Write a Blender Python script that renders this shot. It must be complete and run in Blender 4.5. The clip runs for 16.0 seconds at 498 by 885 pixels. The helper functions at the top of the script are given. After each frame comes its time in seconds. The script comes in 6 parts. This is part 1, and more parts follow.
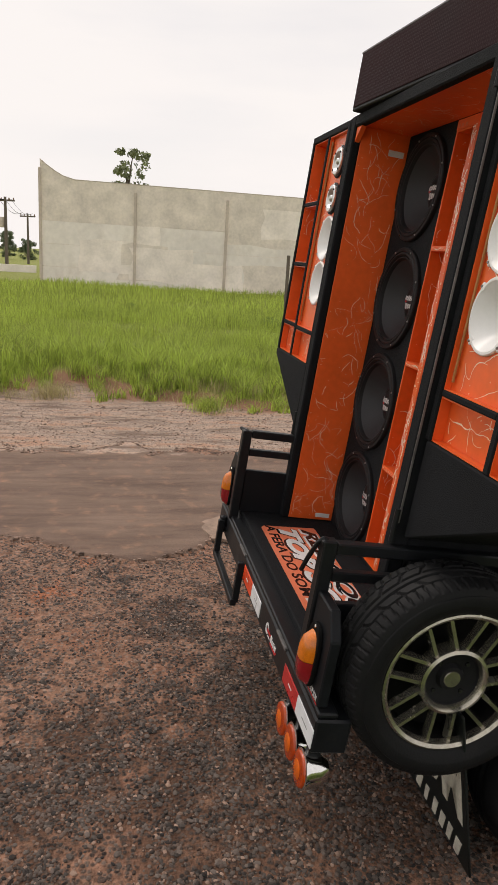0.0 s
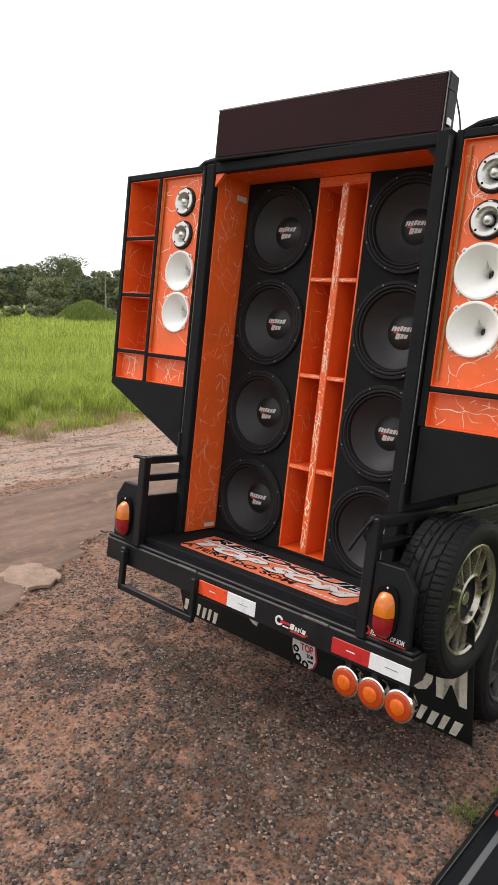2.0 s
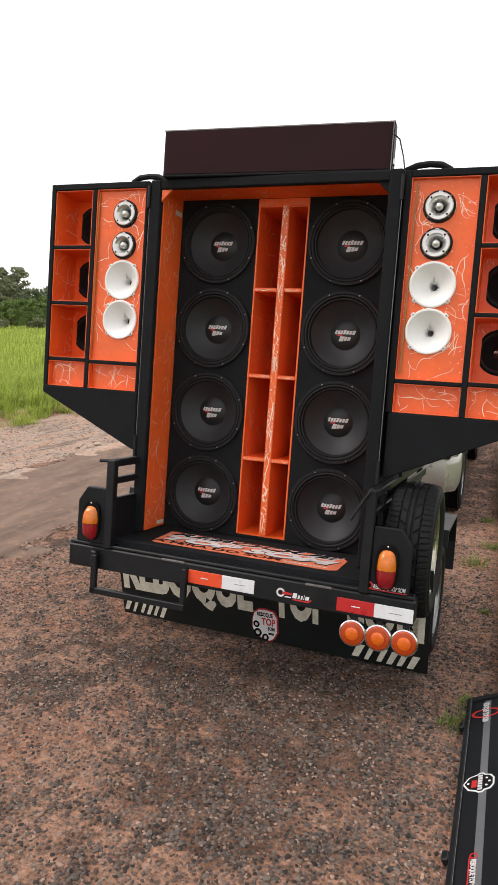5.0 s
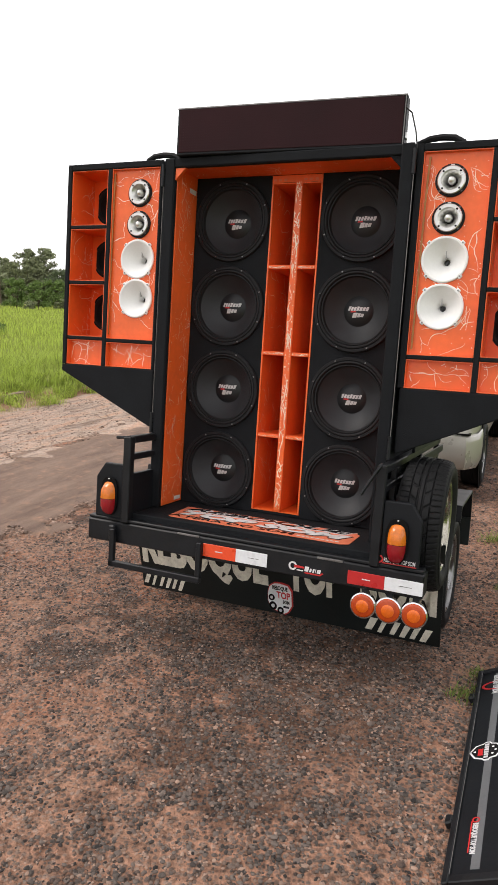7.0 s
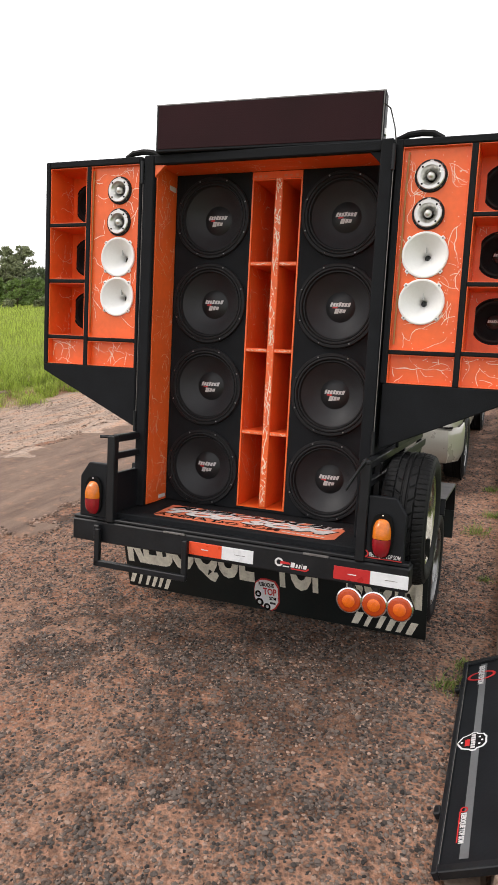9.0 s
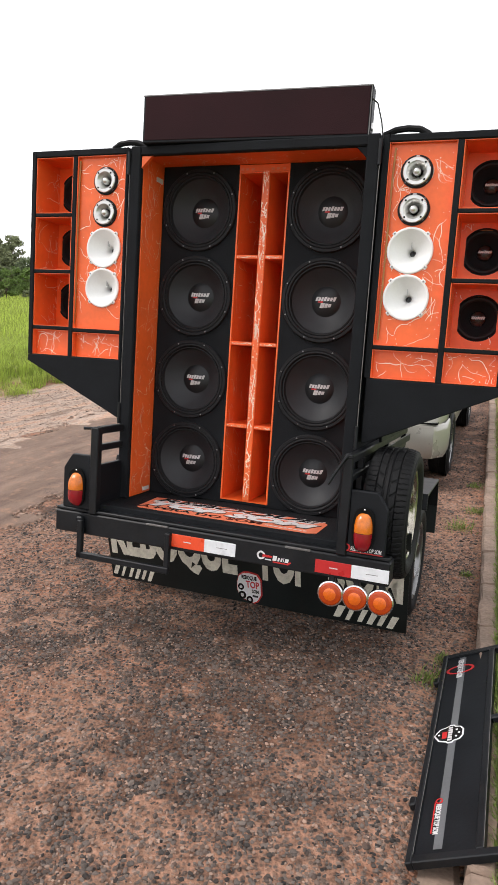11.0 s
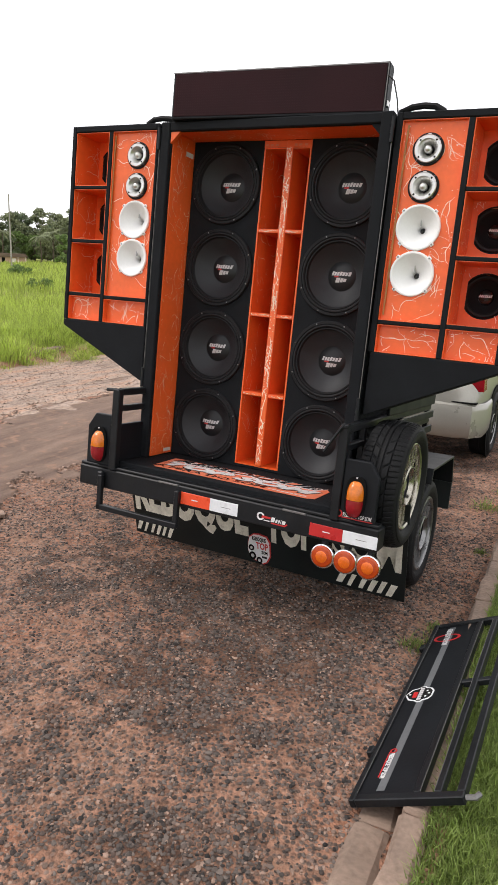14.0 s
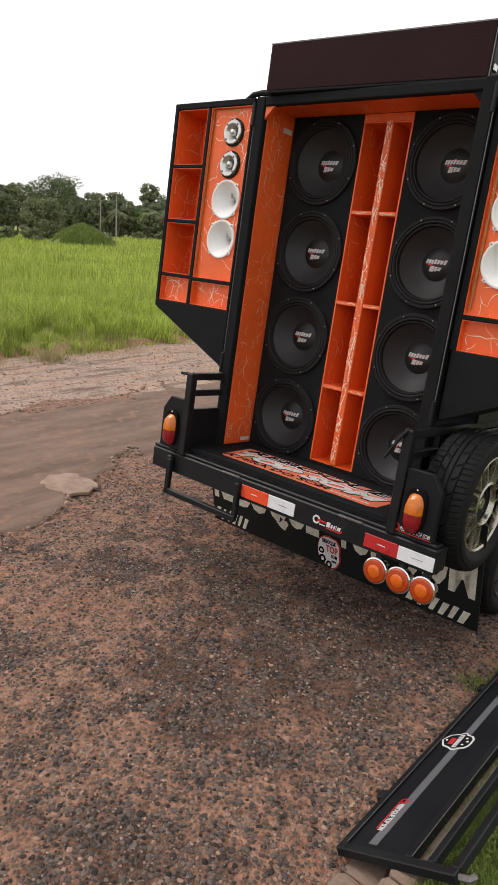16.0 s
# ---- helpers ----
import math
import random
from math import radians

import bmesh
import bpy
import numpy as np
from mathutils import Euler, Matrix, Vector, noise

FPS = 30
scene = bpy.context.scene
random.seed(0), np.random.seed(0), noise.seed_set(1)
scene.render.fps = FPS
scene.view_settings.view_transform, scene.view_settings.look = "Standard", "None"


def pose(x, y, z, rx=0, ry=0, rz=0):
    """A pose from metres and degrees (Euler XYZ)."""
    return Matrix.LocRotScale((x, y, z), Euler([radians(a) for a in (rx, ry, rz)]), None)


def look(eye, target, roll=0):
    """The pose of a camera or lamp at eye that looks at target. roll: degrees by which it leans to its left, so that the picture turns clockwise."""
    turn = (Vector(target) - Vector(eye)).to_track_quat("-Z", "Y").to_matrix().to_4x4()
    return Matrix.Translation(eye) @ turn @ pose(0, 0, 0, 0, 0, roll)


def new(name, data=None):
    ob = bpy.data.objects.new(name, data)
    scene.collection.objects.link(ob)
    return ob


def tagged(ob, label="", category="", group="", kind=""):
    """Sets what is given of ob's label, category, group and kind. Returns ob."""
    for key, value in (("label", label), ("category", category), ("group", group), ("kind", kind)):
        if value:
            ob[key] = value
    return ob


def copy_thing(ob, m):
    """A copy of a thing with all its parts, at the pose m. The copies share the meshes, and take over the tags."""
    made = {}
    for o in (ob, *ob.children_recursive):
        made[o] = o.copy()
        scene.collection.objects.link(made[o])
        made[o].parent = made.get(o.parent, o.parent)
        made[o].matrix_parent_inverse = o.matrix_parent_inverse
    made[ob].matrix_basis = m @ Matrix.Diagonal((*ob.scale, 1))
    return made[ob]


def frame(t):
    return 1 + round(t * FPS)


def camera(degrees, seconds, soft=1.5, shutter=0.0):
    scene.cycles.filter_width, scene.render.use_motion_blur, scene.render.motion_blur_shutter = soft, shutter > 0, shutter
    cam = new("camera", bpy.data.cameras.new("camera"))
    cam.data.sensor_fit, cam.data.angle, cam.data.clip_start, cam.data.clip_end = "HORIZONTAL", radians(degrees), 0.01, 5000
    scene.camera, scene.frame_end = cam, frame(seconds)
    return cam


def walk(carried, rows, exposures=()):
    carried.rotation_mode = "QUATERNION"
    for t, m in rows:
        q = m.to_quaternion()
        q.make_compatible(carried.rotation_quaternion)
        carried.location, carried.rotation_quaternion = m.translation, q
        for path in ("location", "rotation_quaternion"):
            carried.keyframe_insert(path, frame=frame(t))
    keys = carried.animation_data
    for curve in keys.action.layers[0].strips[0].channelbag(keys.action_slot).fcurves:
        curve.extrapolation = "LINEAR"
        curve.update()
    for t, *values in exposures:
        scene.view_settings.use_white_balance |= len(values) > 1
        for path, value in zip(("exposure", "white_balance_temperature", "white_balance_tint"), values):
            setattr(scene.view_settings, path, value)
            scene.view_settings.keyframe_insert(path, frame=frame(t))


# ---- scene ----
cam = camera(39.6, 16.0, soft=1.15)
PATH = [
    (0, (2.264, -0.715, 1.691), (0.369, -0.319, 1.186), 3.6),
    (0.2, (2.266, -0.827, 1.682), (0.403, -0.292, 1.189), 1.2),
    (0.5, (2.15, -1.079, 1.678), (0.377, -0.275, 1.222), 2.1),
    (0.8, (2.099, -1.348, 1.649), (0.462, -0.282, 1.220), 1.4),
    (1, (2.085, -1.451, 1.68), (0.533, -0.294, 1.177), 1.5),
    (1.2, (2.051, -1.597, 1.672), (0.524, -0.387, 1.223), 2.1),
    (1.5, (1.954, -1.76, 1.655), (0.484, -0.462, 1.263), 1.0),
    (1.8, (1.827, -1.963, 1.605), (0.424, -0.578, 1.266), 1.5),
    (2, (1.75, -2.057, 1.658), (0.446, -0.591, 1.27), 1.6),
    (2.5, (1.602, -2.342, 1.649), (0.472, -0.744, 1.24), 2.2),
    (3, (1.374, -2.487, 1.614), (0.415, -0.778, 1.217), -0.7),
    (3.2, (1.308, -2.539, 1.647), (0.402, -0.797, 1.27), 1.5),
    (5.3, (1.104, -2.785, 1.625), (0.406, -0.944, 1.274), 1.1),
    (5.5, (1.115, -2.784, 1.623), (0.378, -0.962, 1.253), 1.3),
    (6, (1.137, -2.803, 1.631), (0.372, -0.999, 1.233), 2.6),
    (6.5, (1.167, -2.793, 1.64), (0.395, -0.999, 1.209), 1.6),
    (7, (1.178, -2.801, 1.624), (0.406, -1.002, 1.217), 0.7),
    (7.5, (1.172, -2.798, 1.638), (0.429, -0.988, 1.221), 1.0),
    (8, (1.172, -2.806, 1.626), (0.424, -0.994, 1.227), 0.9),
    (8.5, (1.178, -2.805, 1.63), (0.438, -0.994, 1.212), 0.6),
    (9, (1.173, -2.803, 1.629), (0.447, -0.987, 1.211), 0.1),
    (11.3, (1.198, -2.798, 1.627), (0.519, -0.969, 1.186), 1.4),
    (11.5, (1.193, -2.8, 1.62), (0.53, -0.966, 1.176), 1.6),
    (12, (1.202, -2.819, 1.625), (0.535, -0.988, 1.176), 1.7),
    (12.5, (1.227, -2.853, 1.625), (0.565, -1.023, 1.166), 1.8),
    (13, (1.292, -2.862, 1.639), (0.542, -1.068, 1.17), 1.3),
    (13.5, (1.405, -2.828, 1.632), (0.588, -1.064, 1.161), 2.8),
    (14, (1.534, -2.824, 1.633), (0.656, -1.101, 1.122), 2.3),
    (14.2, (1.606, -2.849, 1.655), (0.678, -1.150, 1.154), 1.7),
    (14.5, (1.637, -2.896, 1.656), (0.631, -1.244, 1.147), 4.3),
    (14.8, (1.690, -2.918, 1.675), (0.651, -1.293, 1.146), 4.2),
    (15, (1.719, -2.867, 1.663), (0.665, -1.246, 1.153), 3.2),
    (15.3, (1.775, -2.788, 1.706), (0.642, -1.236, 1.149), 2.3),
    (15.5, (1.788, -2.692, 1.657), (0.591, -1.18, 1.128), 3.7),
    (15.8, (1.826, -2.572, 1.707), (0.607, -1.094, 1.134), 4.1),
    (16, (1.791, -2.438, 1.647), (0.544, -0.983, 1.073), 3.6),
]
walk(cam, [(t, look(eye, target, roll)) for t, eye, target, roll in PATH],
     exposures=[(0, -0.2, 6950, 14.5), (0.2, -0.28, 6950, 14.5), (0.5, -0.17, 6950, 14.5), (1, 0.08, 6850, 14), (1.5, 0.3, 6700, 14), (3, 0.3, 6650, 13), (5.5, 0.32, 6650, 13), (9, 0.38, 6650, 13),
                (11.5, 0.5, 6400, 12.5), (12.5, 0.54, 6350, 12), (13.5, 0.44, 6400, 12.5), (14.5, 0.3, 6600, 14), (15.5, 0.1, 6700, 14), (16, 0.05, 6700, 14)])

# ---------------------------------------------------------------- light
SUN_EL, SUN_AZ = 52, 245
world = bpy.data.worlds.new("overcast_sky")
scene.world = world
world.use_nodes = True
wt = world.node_tree
bg = wt.nodes["Background"]
sky = wt.nodes.new("ShaderNodeTexSky")
sky.sky_type, sky.sun_disc = "NISHITA", False
sky.sun_elevation, sky.sun_rotation = radians(SUN_EL), radians(SUN_AZ)
sky_at = wt.nodes.new("ShaderNodeTexCoord")
cloud = wt.nodes.new("ShaderNodeTexNoise")
cloud.inputs["Scale"].default_value, cloud.inputs["Detail"].default_value = 2.2, 6
cloud_map = wt.nodes.new("ShaderNodeMapping")
cloud_map.inputs["Scale"].default_value = (1, 1, 5)
wt.links.new(sky_at.outputs["Generated"], cloud_map.inputs["Vector"])
wt.links.new(cloud_map.outputs["Vector"], cloud.inputs["Vector"])
cover = wt.nodes.new("ShaderNodeMapRange")
cover.inputs["From Min"].default_value, cover.inputs["From Max"].default_value = 0.3, 0.55
cover.inputs["To Min"].default_value, cover.inputs["To Max"].default_value = 0.86, 1.0
wt.links.new(cloud.outputs["Fac"], cover.inputs["Value"])
sky_mix = wt.nodes.new("ShaderNodeMix")
sky_mix.data_type = "RGBA"
sky_mix.inputs[7].default_value = (10.6, 10.7, 10.8, 1)
wt.links.new(cover.outputs["Result"], sky_mix.inputs["Factor"])
wt.links.new(sky.outputs["Color"], sky_mix.inputs[6])
wt.links.new(sky_mix.outputs[2], bg.inputs["Color"])
bg.inputs["Strength"].default_value = 0.1

sun = new("sun", bpy.data.lights.new("sun", "SUN"))
sun.data.energy, sun.data.angle, sun.data.color = 1.3, radians(22), (1.0, 0.96, 0.9)
sun.matrix_basis = look((0, 0, 30), (30 * math.sin(radians(SUN_AZ)) / math.tan(radians(SUN_EL)) * -1,
                                     30 * math.cos(radians(SUN_AZ)) / math.tan(radians(SUN_EL)) * -1, 0))

# ---------------------------------------------------------------- materials
def node(nt, kind, **values):
    n = nt.nodes.new(kind)
    for key, value in values.items():
        n.inputs[key.replace("_", " ")].default_value = value
    return n


def surface(name, color, rough=0.5, metal=0.0, var=0.25, scale=6.0, fine=90.0, bump=0.15, island=0.0, dirt=None, coat=0.0, spec=0.5, thin=0.0):
    """A plain stuff with broad and fine variation, small relief and, if wanted, dirt of another colour."""
    m = bpy.data.materials.new(name)
    m.use_nodes = True
    nt = m.node_tree
    b = nt.nodes["Principled BSDF"]
    at = nt.nodes.new("ShaderNodeTexCoord")
    broad = node(nt, "ShaderNodeTexNoise", Scale=scale, Detail=5.0)
    small = node(nt, "ShaderNodeTexNoise", Scale=fine, Detail=3.0)
    for n in (broad, small):
        nt.links.new(at.outputs["Object"], n.inputs["Vector"])
    both = nt.nodes.new("ShaderNodeMath")
    both.operation = "MULTIPLY_ADD"
    nt.links.new(small.outputs["Fac"], both.inputs[0])
    both.inputs[1].default_value = 0.5
    nt.links.new(broad.outputs["Fac"], both.inputs[2])
    span = node(nt, "ShaderNodeMapRange", From_Min=0.4, From_Max=1.1, To_Min=1 - var, To_Max=1 + var)
    nt.links.new(both.outputs[0], span.inputs["Value"])
    value = span.outputs["Result"]
    if island:
        geo = nt.nodes.new("ShaderNodeNewGeometry")
        isl = node(nt, "ShaderNodeMapRange", To_Min=1 - island, To_Max=1 + island)
        nt.links.new(geo.outputs["Random Per Island"], isl.inputs["Value"])
        times = nt.nodes.new("ShaderNodeMath")
        times.operation = "MULTIPLY"
        nt.links.new(value, times.inputs[0])
        nt.links.new(isl.outputs["Result"], times.inputs[1])
        value = times.outputs[0]
    tint = nt.nodes.new("ShaderNodeVectorMath")
    tint.operation = "SCALE"
    tint.inputs[0].default_value = color
    nt.links.new(value, tint.inputs["Scale"])
    out = tint.outputs["Vector"]
    if dirt:
        spots = node(nt, "ShaderNodeTexNoise", Scale=scale * 2.3, Detail=8.0, Roughness=0.7)
        nt.links.new(at.outputs["Object"], spots.inputs["Vector"])
        cut = node(nt, "ShaderNodeMapRange", From_Min=0.52, From_Max=0.72, To_Max=0.7)
        nt.links.new(spots.outputs["Fac"], cut.inputs["Value"])
        mix = nt.nodes.new("ShaderNodeMix")
        mix.data_type = "RGBA"
        mix.inputs[7].default_value = (*dirt, 1)
        nt.links.new(cut.outputs["Result"], mix.inputs["Factor"])
        nt.links.new(out, mix.inputs[6])
        out = mix.outputs[2]
    nt.links.new(out, b.inputs["Base Color"])
    rr = node(nt, "ShaderNodeMapRange", To_Min=max(0.02, rough - 0.12), To_Max=min(1, rough + 0.12))
    nt.links.new(broad.outputs["Fac"], rr.inputs["Value"])
    nt.links.new(rr.outputs["Result"], b.inputs["Roughness"])
    b.inputs["Metallic"].default_value = metal
    b.inputs["Coat Weight"].default_value = coat
    b.inputs["Specular IOR Level"].default_value = spec
    if thin:
        glow = nt.nodes.new("ShaderNodeBsdfTranslucent")
        nt.links.new(out, glow.inputs["Color"])
        blend = nt.nodes.new("ShaderNodeMixShader")
        blend.inputs[0].default_value = thin
        nt.links.new(b.outputs["BSDF"], blend.inputs[1])
        nt.links.new(glow.outputs["BSDF"], blend.inputs[2])
        nt.links.new(blend.outputs["Shader"], nt.nodes["Material Output"].inputs["Surface"])
    if bump:
        bp = node(nt, "ShaderNodeBump", Strength=bump, Distance=0.004)
        nt.links.new(small.outputs["Fac"], bp.inputs["Height"])
        nt.links.new(bp.outputs["Normal"], b.inputs["Normal"])
    return m


M_ORANGE = surface("orange_enamel", (0.80, 0.125, 0.022), 0.36, var=0.14, scale=5, fine=40, bump=0.06)
M_STREAK = surface("cream_paint_streak", (0.88, 0.70, 0.56), 0.4, var=0.15, bump=0.02)
M_BLACK = surface("black_satin_paint", (0.0072, 0.0085, 0.0105), 0.5, var=0.35, scale=7, bump=0.08, spec=0.2)
M_CARPET = surface("black_carpet", (0.0100, 0.0110, 0.0128), 0.85, var=0.4, scale=9, fine=500, bump=0.5, spec=0.15)
M_STEEL_BLACK = surface("black_painted_steel", (0.009, 0.0102, 0.012), 0.42, var=0.4, scale=11, bump=0.1, dirt=(0.017, 0.016, 0.015), spec=0.25)
M_BASKET = surface("black_cast_basket", (0.0095, 0.0097, 0.011), 0.6, var=0.3, bump=0.12, spec=0.2)
M_SURROUND = surface("black_rubber_surround", (0.0095, 0.0097, 0.011), 0.6, var=0.3, bump=0.05, spec=0.25)
M_CONE = surface("grey_black_paper_cone", (0.0205, 0.0215, 0.0245), 0.58, var=0.3, scale=14, fine=220, bump=0.25, spec=0.42)
M_CAP = surface("glossy_black_dust_cap", (0.012, 0.012, 0.013), 0.25, var=0.2, bump=0.02)
M_INK = surface("white_ink", (0.66, 0.66, 0.66), 0.5, var=0.2, bump=0.02)
M_RED_INK = surface("red_ink", (0.5, 0.02, 0.02), 0.45, var=0.2, bump=0.02)
M_WHITE = surface("white_horn_plastic", (0.80, 0.80, 0.79), 0.32, var=0.06, scale=9, bump=0.03)
M_SILVER = surface("brushed_silver_metal", (0.62, 0.62, 0.60), 0.3, metal=0.9, var=0.15, bump=0.05)
M_CHROME = surface("chrome", (0.75, 0.75, 0.74), 0.12, metal=1.0, var=0.1, bump=0.02)
M_LED = surface("dark_maroon_led_face", (0.026, 0.0095, 0.0115), 0.75, var=0.3, scale=3, fine=260, bump=0.3, spec=0.1)
M_RUBBER = surface("tyre_rubber", (0.007, 0.0073, 0.008), 0.65, var=0.35, scale=12, fine=180, bump=0.2, dirt=(0.013, 0.012, 0.011), spec=0.2)
M_BRONZE = surface("champagne_wheel_paint", (0.44, 0.415, 0.35), 0.24, metal=0.9, var=0.25, scale=14, bump=0.05, dirt=(0.26, 0.235, 0.18))
M_ALLOY = surface("grey_alloy", (0.24, 0.24, 0.24), 0.3, metal=0.9, var=0.25, scale=14, bump=0.05)
M_FLAP = surface("black_rubber_flap", (0.0085, 0.0115, 0.011), 0.5, var=0.4, scale=5, fine=120, bump=0.1, dirt=(0.016, 0.015, 0.013), spec=0.3)
M_CREAM = surface("cream_letter_paint", (0.66, 0.63, 0.53), 0.55, var=0.25, scale=14, dirt=(0.3, 0.25, 0.2))
M_RED_TAPE = surface("red_reflector", (0.48, 0.022, 0.022), 0.3, var=0.15, scale=20)
M_ORANGE_TAPE = surface("orange_red_reflector", (0.78, 0.08, 0.025), 0.3, var=0.15, scale=20)
M_WHITE_TAPE = surface("white_reflector", (0.72, 0.74, 0.76), 0.3, var=0.12, scale=20)
M_AMBER = surface("amber_lens", (0.62, 0.155, 0.008), 0.16, var=0.3, scale=50, fine=300, bump=0.2, coat=0.4)
M_REDLENS = surface("red_lens", (0.27, 0.006, 0.012), 0.16, var=0.15, scale=50, fine=300, bump=0.35, coat=0.4)
M_DEEPAMBER = surface("orange_lens", (0.42, 0.045, 0.003), 0.18, var=0.2, scale=50, fine=240, bump=0.4, coat=0.4)
M_BANNER = surface("orange_vinyl", (0.72, 0.19, 0.095), 0.4, var=0.12, scale=9, bump=0.03)
M_BAMBOO = surface("tan_cord", (0.38, 0.17, 0.05), 0.6, var=0.3, scale=20)
M_GREYSTRIPE = surface("grey_vinyl_stripe", (0.12, 0.125, 0.13), 0.4, var=0.15, scale=8)
M_CARPAINT = surface("beige_silver_car_paint", (0.37, 0.355, 0.315), 0.3, metal=0.35, var=0.1, scale=3, bump=0.02, coat=0.5)
# dark plastic, and the near-black that stands for shade in wheel hollows and arches
M_PLASTIC_SHADE = surface("dark_plastic_and_shade", (0.005, 0.005, 0.005), 0.7, spec=0.1)
M_GLASS = surface("dark_window_glass", (0.015, 0.017, 0.018), 0.06, var=0.1, bump=0.0, coat=0.5)
M_KERB = surface("weathered_kerb_concrete", (0.24, 0.17, 0.128), 0.92, var=0.45, scale=7, fine=60, bump=1.0, dirt=(0.13, 0.085, 0.06))
M_STONE = surface("gravel_stone", (0.080, 0.063, 0.053), 0.8, var=0.35, scale=4, fine=300, bump=0.4, island=0.9, dirt=(0.20, 0.108, 0.072))
M_STONE_TAN = surface("tan_gravel_stone", (0.225, 0.150, 0.112), 0.85, var=0.3, scale=4, fine=300, bump=0.3, island=0.65)
M_WALL = surface("weathered_grey_concrete", (0.85, 0.79, 0.74), 0.92, var=0.2, scale=0.35, fine=4, bump=0.4, dirt=(0.70, 0.62, 0.55))
M_WALL_DARK = surface("stained_concrete_pillar", (0.56, 0.48, 0.42), 0.92, var=0.3, scale=0.8, fine=6, bump=0.4)
M_WOOD = surface("grey_weathered_wood", (0.13, 0.105, 0.085), 0.85, var=0.35, scale=2, fine=30, bump=0.5)
M_POLE = surface("pale_concrete_pole", (0.33, 0.31, 0.28), 0.85, var=0.25, scale=1.5)
M_BARK = surface("brown_bark", (0.10, 0.075, 0.055), 0.9, var=0.35, scale=3, fine=14, bump=0.6)
# dark and olive leaves are lightened: the distance haze is mixed into their colour
M_LEAF_DARK = surface("hazed_dark_green_leaves", (0.130, 0.165, 0.088), 0.7, var=0.3, scale=0.3, fine=3, bump=0, island=0.45, thin=0.25)
M_LEAF_MID = surface("hazed_olive_green_leaves", (0.19, 0.215, 0.112), 0.7, var=0.3, scale=0.3, fine=3, bump=0, island=0.45, thin=0.25)
M_LEAF_LIGHT = surface("fresh_green_leaves", (0.14, 0.215, 0.055), 0.65, var=0.3, scale=0.3, fine=3, bump=0, island=0.4, thin=0.25)
M_GRASS = surface("tall_meadow_grass", (0.345, 0.43, 0.080), 0.6, var=0.3, scale=0.35, fine=3, bump=0, island=0.5, thin=0.45)
M_DRYGRASS = surface("dry_straw_grass", (0.38, 0.33, 0.16), 0.7, var=0.3, scale=0.8, fine=4, bump=0, island=0.4, thin=0.3)
M_LAWN = surface("mown_lawn_grass", (0.19, 0.255, 0.06), 0.6, var=0.3, scale=1.2, fine=9, bump=0, island=0.45, thin=0.35)
M_TERMITE = surface("red_termite_earth", (0.33, 0.085, 0.035), 0.95, var=0.3, scale=1.5, fine=9, bump=0.6)
M_PLASTER = surface("faded_pink_plaster", (0.50, 0.34, 0.25), 0.9, var=0.25, scale=0.7)
M_ROOFTILE = surface("old_clay_roof", (0.15, 0.105, 0.08), 0.9, var=0.3, scale=0.9)
M_MARK = surface("dull_pale_ink", (0.52, 0.50, 0.50), 0.6, var=0.25, scale=60, bump=0.02)
M_DOME = surface("satin_black_dust_cap", (0.010, 0.0105, 0.012), 0.42, var=0.2, bump=0.02, spec=0.4)
M_WIRE = surface("black_cable", (0.012, 0.012, 0.012), 0.5, var=0.1, bump=0)


